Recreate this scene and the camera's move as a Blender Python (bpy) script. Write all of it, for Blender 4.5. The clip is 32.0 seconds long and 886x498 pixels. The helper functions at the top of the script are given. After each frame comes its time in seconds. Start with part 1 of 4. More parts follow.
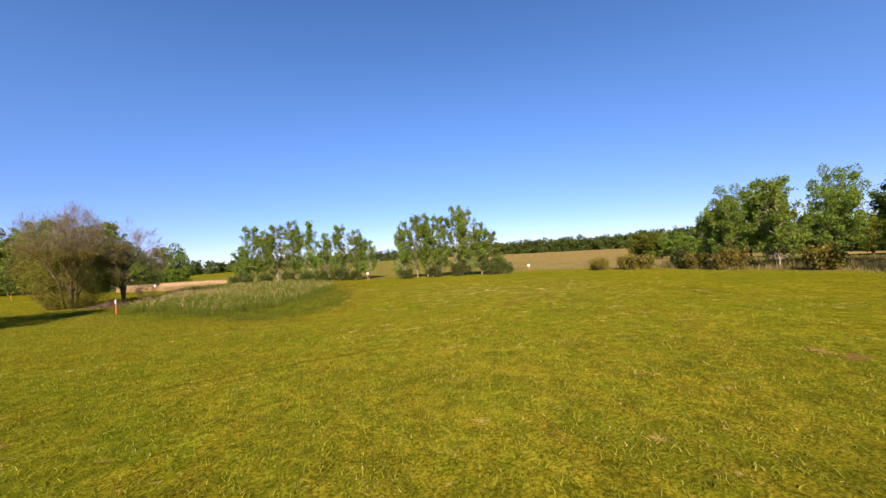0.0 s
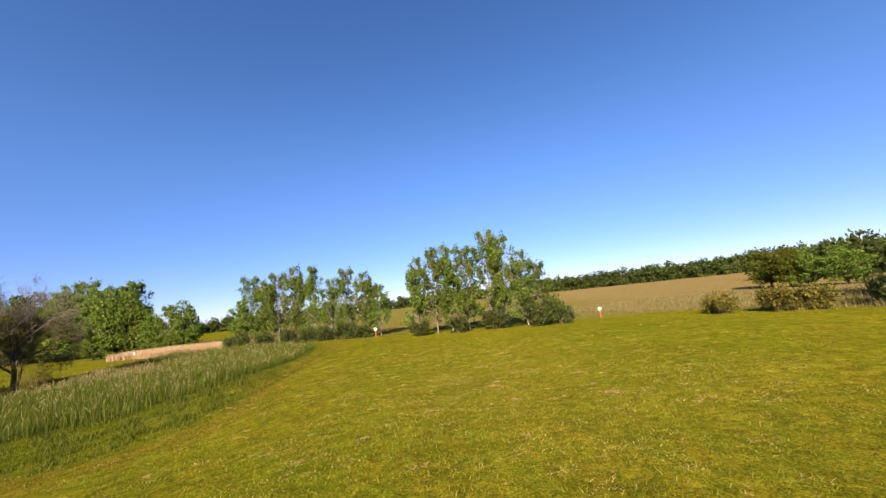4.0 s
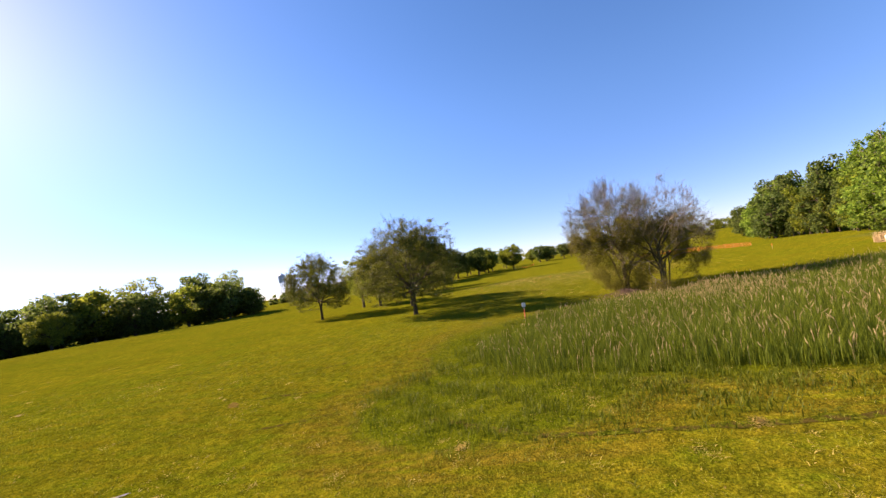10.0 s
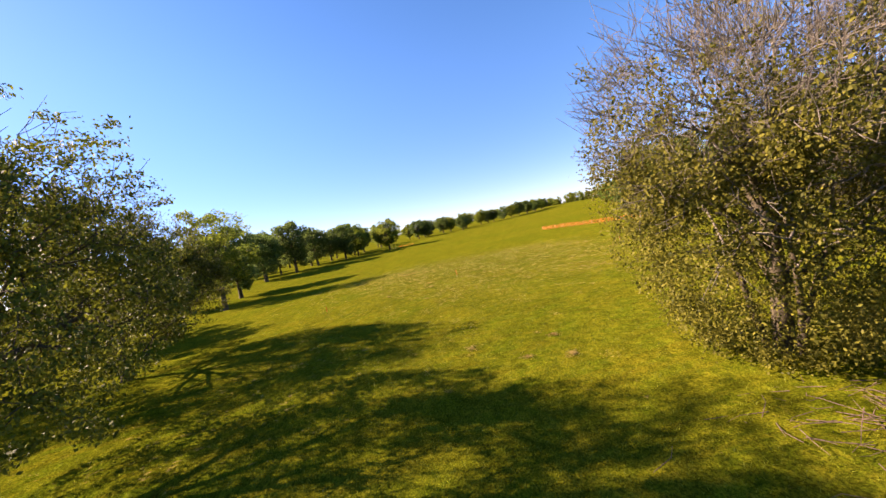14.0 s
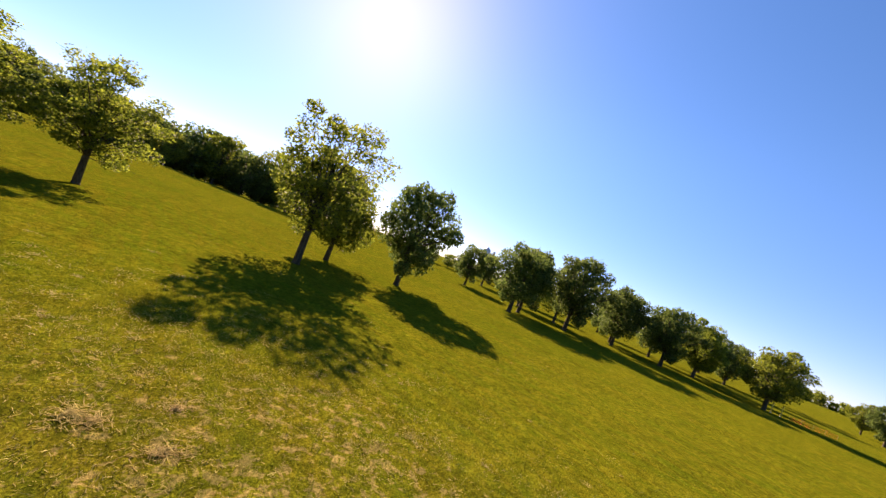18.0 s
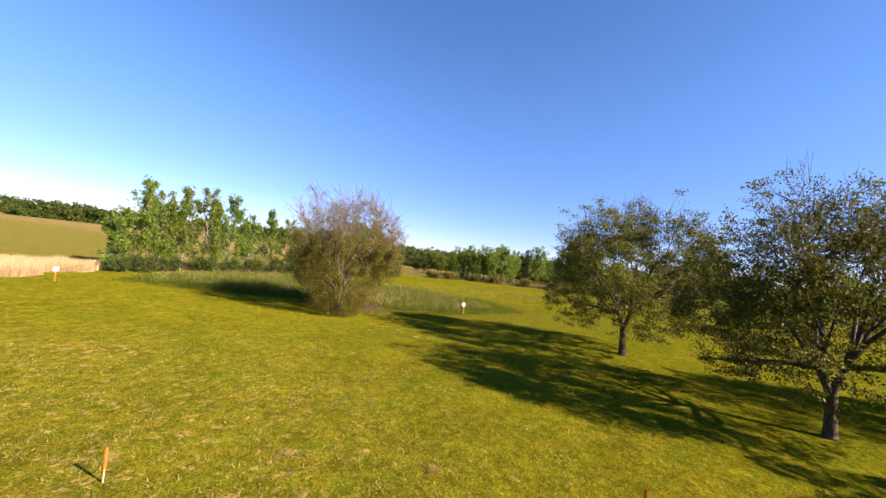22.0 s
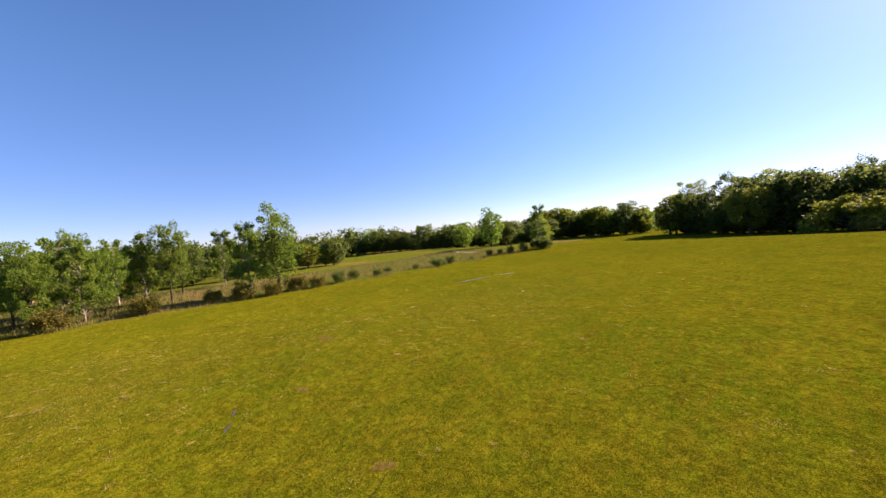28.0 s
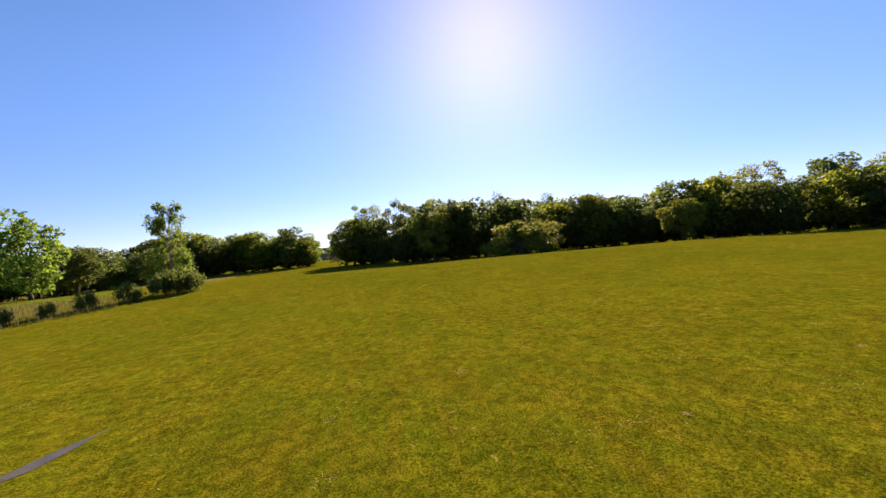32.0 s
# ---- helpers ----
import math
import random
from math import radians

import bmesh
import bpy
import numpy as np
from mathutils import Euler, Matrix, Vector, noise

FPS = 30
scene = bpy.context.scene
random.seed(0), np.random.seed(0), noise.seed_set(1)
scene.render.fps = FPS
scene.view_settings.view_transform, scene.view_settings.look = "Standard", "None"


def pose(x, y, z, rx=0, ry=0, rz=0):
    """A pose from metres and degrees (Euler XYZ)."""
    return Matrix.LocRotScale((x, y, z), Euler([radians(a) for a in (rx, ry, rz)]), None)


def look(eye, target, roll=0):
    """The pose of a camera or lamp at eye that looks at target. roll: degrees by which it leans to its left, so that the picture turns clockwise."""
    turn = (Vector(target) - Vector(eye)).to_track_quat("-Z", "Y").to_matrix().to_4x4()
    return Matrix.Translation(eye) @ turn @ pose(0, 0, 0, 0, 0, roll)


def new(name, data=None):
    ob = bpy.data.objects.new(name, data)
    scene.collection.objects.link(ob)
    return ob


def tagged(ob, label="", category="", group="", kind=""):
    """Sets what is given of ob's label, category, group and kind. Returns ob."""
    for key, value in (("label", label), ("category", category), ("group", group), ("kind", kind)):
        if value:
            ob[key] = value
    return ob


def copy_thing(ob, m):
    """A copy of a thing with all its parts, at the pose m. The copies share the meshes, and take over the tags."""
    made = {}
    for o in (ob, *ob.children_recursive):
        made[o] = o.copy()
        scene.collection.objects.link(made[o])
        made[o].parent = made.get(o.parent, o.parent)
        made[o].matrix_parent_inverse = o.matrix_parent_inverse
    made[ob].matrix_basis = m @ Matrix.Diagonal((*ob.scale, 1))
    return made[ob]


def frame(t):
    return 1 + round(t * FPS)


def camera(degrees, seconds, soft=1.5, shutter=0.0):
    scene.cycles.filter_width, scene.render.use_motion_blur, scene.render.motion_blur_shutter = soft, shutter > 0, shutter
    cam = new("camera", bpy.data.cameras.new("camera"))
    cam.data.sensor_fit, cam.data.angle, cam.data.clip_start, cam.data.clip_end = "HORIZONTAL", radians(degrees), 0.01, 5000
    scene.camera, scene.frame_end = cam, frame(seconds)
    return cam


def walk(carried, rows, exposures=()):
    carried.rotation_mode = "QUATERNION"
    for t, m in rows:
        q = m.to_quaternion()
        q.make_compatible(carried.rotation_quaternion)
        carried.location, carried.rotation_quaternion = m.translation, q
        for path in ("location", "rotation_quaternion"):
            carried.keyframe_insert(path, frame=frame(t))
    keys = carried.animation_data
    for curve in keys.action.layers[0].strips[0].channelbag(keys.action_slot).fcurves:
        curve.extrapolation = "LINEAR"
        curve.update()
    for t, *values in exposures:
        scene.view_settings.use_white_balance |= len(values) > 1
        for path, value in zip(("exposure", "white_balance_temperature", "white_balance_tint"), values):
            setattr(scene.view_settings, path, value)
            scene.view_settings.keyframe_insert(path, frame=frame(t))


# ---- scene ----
cam = camera(101.5, 32.0, soft=1.5, shutter=0.0)
PATH = [
    (0, (-4.86, -0.84, 3.92), (-2.320, 8.828, 4.207), -3.06),
    (0.5, (-3.46, 0.68, 3.69), (-0.825, 10.313, 4.125), -2.99),
    (1, (-2.12, 2.51, 3.62), (0.593, 12.116, 4.183), -2.92),
    (1.5, (-0.78, 4.70, 3.78), (1.841, 14.326, 4.521), -3.86),
    (2, (0.60, 7.21, 4.06), (3.235, 16.818, 4.905), -4.19),
    (2.5, (2.07, 9.83, 4.40), (4.381, 19.503, 5.406), -4.99),
    (4.5, (7.83, 19.91, 4.55), (7.839, 29.776, 6.161), -5.98),
    (5, (9.19, 22.42, 4.52), (8.202, 32.219, 6.242), -5.96),
    (5.5, (10.40, 24.81, 4.50), (7.896, 34.305, 6.404), -5.25),
    (6, (11.36, 27.21, 4.67), (7.123, 36.114, 6.334), -3.29),
    (6.5, (12.23, 29.53, 5.05), (6.609, 37.720, 6.216), 0.17),
    (7, (12.73, 31.74, 5.36), (5.564, 38.633, 6.430), 2.35),
    (7.5, (12.67, 33.91, 5.64), (4.340, 39.332, 6.717), 0.91),
    (8, (12.21, 35.86, 5.85), (3.282, 40.220, 6.981), -0.54),
    (8.5, (11.36, 37.64, 5.94), (2.080, 41.183, 7.068), -2.13),
    (9, (10.17, 39.32, 5.87), (0.469, 41.718, 6.108), -3.92),
    (9.5, (8.63, 40.96, 5.73), (-1.323, 41.912, 6.046), -6.51),
    (10, (6.51, 42.57, 5.50), (-3.305, 40.749, 6.140), -9.00),
    (10.5, (3.82, 43.84, 5.28), (-5.398, 39.964, 5.494), -9.32),
    (11, (0.45, 44.64, 5.16), (-8.488, 40.255, 4.219), -8.17),
    (11.5, (-3.53, 44.83, 5.12), (-12.384, 40.197, 4.713), -3.74),
    (12, (-7.81, 44.51, 5.16), (-16.979, 40.521, 4.843), -7.18),
    (12.5, (-12.29, 43.84, 5.22), (-22.045, 41.672, 4.772), -9.41),
    (13, (-17.15, 43.16, 5.44), (-27.131, 42.969, 4.927), -6.97),
    (13.5, (-22.64, 42.79, 6.00), (-32.605, 43.441, 5.439), -12.91),
    (14, (-28.52, 42.80, 6.51), (-38.408, 44.192, 5.903), -11.18),
    (14.5, (-34.49, 43.10, 6.69), (-44.105, 45.741, 5.956), -13.99),
    (16.5, (-59.01, 50.05, 6.20), (-68.573, 52.967, 5.919), -3.73),
    (17, (-65.48, 51.83, 5.98), (-75.455, 52.498, 5.953), 4.47),
    (17.5, (-72.09, 52.87, 5.96), (-81.341, 49.095, 6.400), 12.71),
    (18, (-78.11, 52.82, 6.33), (-84.464, 45.095, 6.520), 21.54),
    (18.5, (-82.79, 51.44, 7.21), (-84.805, 41.651, 6.882), 30.21),
    (19, (-85.53, 49.00, 8.02), (-82.972, 39.375, 7.067), 32.54),
    (19.5, (-86.48, 46.35, 8.36), (-79.535, 39.426, 6.412), 29.11),
    (20, (-85.77, 44.00, 8.23), (-76.526, 40.441, 6.847), 25.26),
    (20.5, (-83.87, 42.26, 7.84), (-73.980, 41.115, 6.937), 14.18),
    (21, (-80.97, 41.24, 7.38), (-70.980, 41.674, 7.551), 6.84),
    (21.5, (-77.42, 40.86, 7.05), (-67.492, 42.059, 7.329), 5.90),
    (22, (-73.59, 40.86, 6.94), (-63.660, 42.021, 7.197), 6.19),
    (22.5, (-69.68, 41.07, 6.97), (-59.753, 42.188, 7.366), 5.88),
    (23, (-65.67, 41.47, 6.87), (-55.739, 42.493, 7.378), 3.84),
    (23.5, (-61.58, 41.97, 6.83), (-51.610, 42.401, 7.421), 1.17),
    (24, (-57.34, 42.45, 6.86), (-47.372, 42.481, 7.671), -1.15),
    (24.5, (-52.85, 42.84, 7.05), (-42.896, 42.640, 7.965), -1.70),
    (26.5, (-37.02, 39.99, 9.13), (-27.844, 36.095, 9.940), -6.79),
    (27, (-32.47, 38.24, 9.27), (-23.959, 33.020, 9.816), -8.78),
    (27.5, (-28.03, 36.19, 9.14), (-20.302, 29.861, 8.783), -6.01),
    (28, (-23.56, 33.61, 8.95), (-16.522, 26.519, 8.485), -4.86),
    (28.5, (-19.09, 30.41, 8.56), (-12.720, 22.719, 8.033), -3.57),
    (29, (-14.77, 26.53, 8.03), (-9.368, 18.129, 7.620), -5.50),
    (29.5, (-10.70, 22.08, 7.61), (-6.160, 13.178, 7.361), -9.06),
    (30, (-6.94, 17.00, 7.43), (-3.453, 7.630, 7.070), -6.70),
    (30.5, (-3.54, 11.25, 7.02), (-1.374, 1.492, 6.659), -5.12),
    (31, (-0.54, 4.95, 6.47), (0.008, -5.027, 6.168), -7.31),
    (31.5, (2.07, -1.90, 6.15), (1.552, -11.883, 5.925), -5.11),
    (32, (4.55, -8.92, 5.66), (2.815, -18.768, 5.455), -4.70),
]
EXPOSURES = ((0, 1.5, 6900), (5, 1.56, 6850), (8, 1.7, 6950), (9.3, 1.78, 7100), (10, 1.9, 7450), (11, 1.65, 7450), (13, 1.95, 7350), (14, 2.1, 7200), (15.5, 1.85, 7100), (17, 1.7, 7100), (18, 1.8, 7350), (19, 1.5, 7700),
             (20, 1.75, 7200), (21, 1.87, 7000), (23, 1.92, 7050), (24.5, 1.98, 7200), (27, 1.7, 7250), (29, 1.6, 7400), (31, 1.55, 7450), (32, 1.55, 7450))
walk(cam, [(t, look(eye, target, roll)) for t, eye, target, roll in PATH],
     [(t, stops, kelvin, 40) for t, stops, kelvin in EXPOSURES])

# ---------------------------------------------------------------- light
SUN_YAW, SUN_UP = 161.0, 31.0          # to the left of +y, and above the horizon
world = bpy.data.worlds.new("world")
scene.world = world
world.use_nodes = True
sky = world.node_tree.nodes.new("ShaderNodeTexSky")
sky.sky_type = "NISHITA"
sky.sun_disc = False
sky.sun_elevation = radians(SUN_UP)
sky.sun_rotation = radians(-SUN_YAW)
sky.altitude = 600
sky.air_density = 0.8
sky.dust_density = 0.2
sky.ozone_density = 2.6
vivid = world.node_tree.nodes.new("ShaderNodeHueSaturation")
vivid.inputs["Saturation"].default_value = 1.25
vivid.inputs["Hue"].default_value = 0.496
sky_tree = world.node_tree
sky_tree.links.new(sky.outputs[0], vivid.inputs["Color"])
# clear air: the sky stays blue down to the horizon
way = sky_tree.nodes.new("ShaderNodeTexCoord")
split = sky_tree.nodes.new("ShaderNodeSeparateXYZ")
sky_tree.links.new(way.outputs["Generated"], split.inputs[0])
rise = sky_tree.nodes.new("ShaderNodeMapRange")
rise.interpolation_type = "SMOOTHSTEP"
sky_tree.links.new(split.outputs[2], rise.inputs[0])
rise.inputs[1].default_value, rise.inputs[2].default_value = -0.05, 0.45
shade = sky_tree.nodes.new("ShaderNodeMix")
shade.data_type = "RGBA"
sky_tree.links.new(rise.outputs[0], shade.inputs[0])
shade.inputs[6].default_value, shade.inputs[7].default_value = (0.50, 0.585, 0.74, 1), (1.06, 1.03, 1.0, 1)
haze = sky_tree.nodes.new("ShaderNodeMix")
haze.data_type, haze.blend_type = "RGBA", "MULTIPLY"
haze.inputs[0].default_value = 1.0
sky_tree.links.new(vivid.outputs[0], haze.inputs[6])
sky_tree.links.new(shade.outputs[2], haze.inputs[7])
sky_tree.links.new(haze.outputs[2], sky_tree.nodes["Background"].inputs[0])
sky_tree.nodes["Background"].inputs[1].default_value = 0.075
SUN_AT = Vector((-math.sin(radians(SUN_YAW)) * math.cos(radians(SUN_UP)),
                 math.cos(radians(SUN_YAW)) * math.cos(radians(SUN_UP)), math.sin(radians(SUN_UP))))
lamp = bpy.data.lights.new("sun", "SUN")
lamp.energy, lamp.angle, lamp.color = 5.2, radians(0.6), (1.0, 0.90, 0.72)
sun_ob = new("sun", lamp)
sun_ob.matrix_world = look(SUN_AT * 300, (0, 0, 0))


# ---------------------------------------------------------------- materials
class Nodes:
    """A node tree under construction."""

    def __init__(self, name):
        self.mat = bpy.data.materials.new(name)
        self.mat.use_nodes = True
        self.tree = self.mat.node_tree
        self.bsdf = self.tree.nodes["Principled BSDF"]
        self.out = self.tree.nodes["Material Output"]

    def node(self, kind, **sockets):
        n = self.tree.nodes.new("ShaderNode" + kind)
        for key, value in sockets.items():
            self.put(n.inputs[key.replace("_", " ")], value)
        return n

    def put(self, socket, value):
        if hasattr(value, "is_output"):
            self.tree.links.new(value, socket)
        else:
            socket.default_value = value

    def place(self):
        return self.node("NewGeometry").outputs["Position"]

    def noise(self, at, scale, detail=4, rough=0.6, warp=0.0):
        n = self.node("TexNoise", Vector=at, Scale=scale, Detail=detail, Roughness=rough, Distortion=warp)
        return n.outputs["Fac"]

    def ramp(self, fac, low, high):
        n = self.tree.nodes.new("ShaderNodeMapRange")
        n.interpolation_type = "SMOOTHSTEP"
        for i, v in enumerate((fac, low, high)):
            self.put(n.inputs[i], v)
        return n.outputs[0]

    def maths(self, kind, a, b=0.0):
        n = self.tree.nodes.new("ShaderNodeMath")
        n.operation = kind
        self.put(n.inputs[0], a)
        self.put(n.inputs[1], b)
        return n.outputs[0]

    def mix(self, fac, a, b):
        n = self.tree.nodes.new("ShaderNodeMix")
        n.data_type = "RGBA"
        self.put(n.inputs["Factor"], fac)
        colour = [s for s in n.inputs if s.type == "RGBA"]
        self.put(colour[0], a if hasattr(a, "is_output") else (*a, 1))
        self.put(colour[1], b if hasattr(b, "is_output") else (*b, 1))
        return [s for s in n.outputs if s.type == "RGBA"][0]

    def times(self, a, b):
        n = self.tree.nodes.new("ShaderNodeMix")
        n.data_type, n.blend_type = "RGBA", "MULTIPLY"
        n.inputs[0].default_value = 1.0
        for socket, v in ((n.inputs[6], a), (n.inputs[7], b)):
            self.put(socket, v if hasattr(v, "is_output") else (*v, 1))
        return n.outputs[2]

    def bump(self, height, strength=0.5, distance=0.05):
        n = self.node("Bump", Height=height, Strength=strength, Distance=distance)
        self.put(self.bsdf.inputs["Normal"], n.outputs[0])

    def done(self, colour, rough=0.9, spec=0.2, metal=0.0):
        self.put(self.bsdf.inputs["Base Color"], colour if hasattr(colour, "is_output") else (*colour, 1))
        self.put(self.bsdf.inputs["Roughness"], rough)
        self.put(self.bsdf.inputs["Specular IOR Level"], spec)
        self.put(self.bsdf.inputs["Metallic"], metal)
        return self.mat


def blot(n, at, cx, cy, rx, ry, soft=0.35, wob=1.2):
    """1 inside an uneven oval on the ground, 0 outside."""
    sep = n.node("SeparateXYZ", Vector=at)
    dx = n.maths("DIVIDE", n.maths("SUBTRACT", sep.outputs[0], cx), rx)
    dy = n.maths("DIVIDE", n.maths("SUBTRACT", sep.outputs[1], cy), ry)
    d = n.maths("ADD", n.maths("POWER", dx, 2.0), n.maths("POWER", dy, 2.0))
    d = n.maths("ADD", d, n.maths("MULTIPLY", n.maths("SUBTRACT", n.noise(at, 0.12, 3), 0.5), wob))
    return n.ramp(d, 1.0 + soft, 1.0 - soft)


def grass_material():
    n = Nodes("mown_grass")
    at = n.place()
    sep = n.node("SeparateXYZ", Vector=at)
    fine = n.noise(at, 17.0, 6, 0.78)
    tuft = n.noise(at, 5.0, 5, 0.7)
    mid = n.noise(at, 0.7, 5, 0.65)
    wide = n.noise(at, 0.06, 4, 0.6)
    col = n.mix(n.ramp(fine, 0.395, 0.605), (0.062, 0.089, 0.0040), (0.203, 0.256, 0.0130))
    col = n.mix(n.ramp(tuft, 0.42, 0.66), col, n.mix(n.ramp(fine, 0.395, 0.605), (0.096, 0.100, 0.0060), (0.272, 0.276, 0.0200)))
    col = n.mix(n.ramp(mid, 0.42, 0.66), col, n.mix(n.ramp(fine, 0.395, 0.605), (0.078, 0.090, 0.0045), (0.246, 0.266, 0.0165)))
    col = n.mix(n.maths("MULTIPLY", n.ramp(wide, 0.45, 0.60), 0.7), col, n.mix(n.ramp(fine, 0.395, 0.605), (0.050, 0.082, 0.0035), (0.155, 0.222, 0.0110)))
    # streaks left by the mower
    lie = n.node("Mapping", Vector=at)
    lie.inputs["Rotation"].default_value = (0, 0, 0.5)
    lie.inputs["Scale"].default_value = (0.760, 0.076, 0.7600)
    streak = n.noise(lie.outputs[0], 2.4, 4, 0.6, 0.4)
    col = n.mix(n.maths("MULTIPLY", n.ramp(streak, 0.46, 0.60), 0.7), col, n.mix(n.ramp(fine, 0.395, 0.605), (0.065, 0.068, 0.0038), (0.251, 0.236, 0.0167)))
    # mower lines
    wave = n.node("TexWave", Vector=at, Scale=0.22, Distortion=2.5, Detail=2.0)
    wave.wave_type = "BANDS"
    wave.bands_direction = "DIAGONAL"
    col = n.mix(n.maths("MULTIPLY", wave.outputs["Fac"], 0.3), col, n.mix(n.ramp(fine, 0.395, 0.605), (0.074, 0.070, 0.0046), (0.260, 0.242, 0.0170)))
    # rings mown round the reed bed
    centre = n.node("Mapping", Vector=at)
    centre.inputs["Location"].default_value = (19.0, -58.0, 0.0)
    rings = n.node("TexWave", Vector=centre.outputs[0], Scale=0.19, Distortion=1.6, Detail=2.0, Detail_Scale=0.6)
    rings.wave_type = "RINGS"
    rings.rings_direction = "Z"
    near = blot(n, at, -14.0, 58.0, 22.0, 30.0, 0.5)
    col = n.mix(n.maths("MULTIPLY", n.maths("MULTIPLY", n.ramp(rings.outputs["Fac"], 0.45, 0.85), near), 0.30), col, n.mix(n.ramp(fine, 0.395, 0.605), (0.042, 0.042, 0.003), (0.165, 0.155, 0.011)))
    # darker and browner patches
    patch = n.noise(at, 0.33, 5, 0.68, 0.6)
    col = n.mix(n.maths("MULTIPLY", n.ramp(patch, 0.47, 0.62), 0.4), col, n.mix(n.ramp(fine, 0.395, 0.605), (0.048, 0.052, 0.003), (0.190, 0.184, 0.011)))
    # straw lying in clumps
    clump = n.noise(at, 2.6, 7, 0.70, 0.5)
    where = n.ramp(n.noise(at, 0.05, 3), 0.48, 0.64)
    dry = n.maths("MAXIMUM", blot(n, at, -72.0, 56.0, 18.0, 17.0, 0.7), n.maths("MULTIPLY", blot(n, at, 14.0, 35.0, 9.0, 11.0, 0.7), 0.5))
    dry = n.maths("MAXIMUM", dry, n.maths("MULTIPLY", blot(n, at, 9.0, 49.0, 10.0, 6.0, 0.7), 0.35))
    dry = n.maths("MAXIMUM", dry, n.maths("MULTIPLY", blot(n, at, 2.0, 8.0, 9.0, 16.0), 0.25))
    amount = n.maths("ADD", n.maths("MULTIPLY", where, 0.065), n.maths("MULTIPLY", dry, 0.108))
    edge = n.maths("SUBTRACT", 0.665, amount)
    straw = n.ramp(clump, edge, n.maths("ADD", edge, 0.06))
    col = n.mix(n.maths("MULTIPLY", straw, 0.82), col, n.mix(n.ramp(fine, 0.3, 0.65), (0.170, 0.125, 0.035), (0.500, 0.400, 0.150)))
    col = n.mix(n.maths("MULTIPLY", dry, 0.10), col, (0.205, 0.152, 0.0380))
    # bare worn soil
    soil = n.ramp(n.noise(at, 0.55, 5, 0.7, 0.6), 0.66, 0.74)
    col = n.mix(n.maths("MULTIPLY", soil, 0.5), col, (0.118, 0.085, 0.0180))
    # lush rank grass round the reed bed, with a worn brown line along its edge
    lush = n.maths("MAXIMUM", blot(n, at, -19.5, 60.5, 12.8, 24.8, 0.16, 0.35), blot(n, at, -10.5, 40.5, 5.5, 6.2, 0.25, 0.35))
    rim = n.maths("MULTIPLY", n.ramp(lush, 0.02, 0.35), n.ramp(lush, 0.95, 0.5))
    band = n.maths("MULTIPLY", n.ramp(lush, 0.5, 0.0), n.maths("MAXIMUM", blot(n, at, -19.0, 60.0, 15.4, 27.4, 0.2, 0.4), blot(n, at, -10.5, 40.0, 8.0, 9.0, 0.25, 0.4)))
    col = n.mix(n.maths("MULTIPLY", n.maths("MULTIPLY", band, n.ramp(n.noise(lie.outputs[0], 3.0, 4, 0.6, 0.8), 0.34, 0.6)), 0.75), col, n.mix(n.ramp(fine, 0.395, 0.605), (0.065, 0.048, 0.006), (0.235, 0.190, 0.025)))
    col = n.mix(n.maths("MULTIPLY", lush, 0.85), col, n.mix(n.ramp(fine, 0.35, 0.65), (0.040, 0.062, 0.0028), (0.140, 0.185, 0.0085)))
    worn = n.ramp(n.noise(at, 1.4, 4, 0.7), 0.42, 0.6)
    col = n.mix(n.maths("MULTIPLY", n.maths("MULTIPLY", rim, worn), 0.4), col, n.mix(fine, (0.076, 0.049, 0.0152), (0.182, 0.129, 0.0456)))
    # unmown tan meadow beyond the mown ground
    slant = n.maths("MULTIPLY", n.maths("ABSOLUTE", n.maths("ADD", sep.outputs[1], 15.0)), -0.07)
    outside = n.ramp(n.maths("ADD", sep.outputs[0], slant), 40.0, 43.0)
    rim_y = n.maths("ADD", sep.outputs[1], n.maths("MULTIPLY", n.maths("MAXIMUM", sep.outputs[0], -55.0), 0.37))
    north = n.maths("MULTIPLY", n.ramp(rim_y, 77.5, 81.0), n.ramp(sep.outputs[0], -75.0, -65.0))
    outside = n.maths("MAXIMUM", outside, north)
    meadow = n.mix(n.ramp(n.noise(at, 0.035, 5, 0.6), 0.34, 0.52), (0.25, 0.18, 0.075), n.mix(n.ramp(sep.outputs[1], 15.0, -15.0), n.mix(fine, (0.05, 0.075, 0.010), (0.13, 0.18, 0.025)), n.mix(fine, (0.055, 0.095, 0.006), (0.20, 0.27, 0.018))))
    meadow = n.mix(n.ramp(fine, 0.3, 0.8), meadow, n.mix(0.2, meadow, (0.274, 0.213, 0.0912)))
    rise = n.maths("ADD", n.maths("MULTIPLY", sep.outputs[0], 0.6), n.maths("MULTIPLY", sep.outputs[1], 0.8))
    stripe = n.maths("ADD", rise, n.maths("MULTIPLY", n.noise(at, 0.03, 4, 0.6), 40.0))
    slope = n.mix(n.ramp(fine, 0.35, 0.65), (0.150, 0.120, 0.045), (0.310, 0.255, 0.110))
    slope = n.mix(n.maths("MULTIPLY", n.ramp(stripe, 127.0, 123.0), 0.7), slope, (0.50, 0.39, 0.20))
    foot = n.mix(n.ramp(fine, 0.35, 0.65), (0.045, 0.060, 0.008), (0.150, 0.165, 0.030))
    slope = n.mix(n.ramp(stripe, 122.0, 116.0), slope, foot)
    slope = n.mix(n.ramp(sep.outputs[0], 75.0, 45.0), slope, n.mix(n.ramp(fine, 0.35, 0.65), (0.110, 0.120, 0.026), (0.230, 0.215, 0.060)))
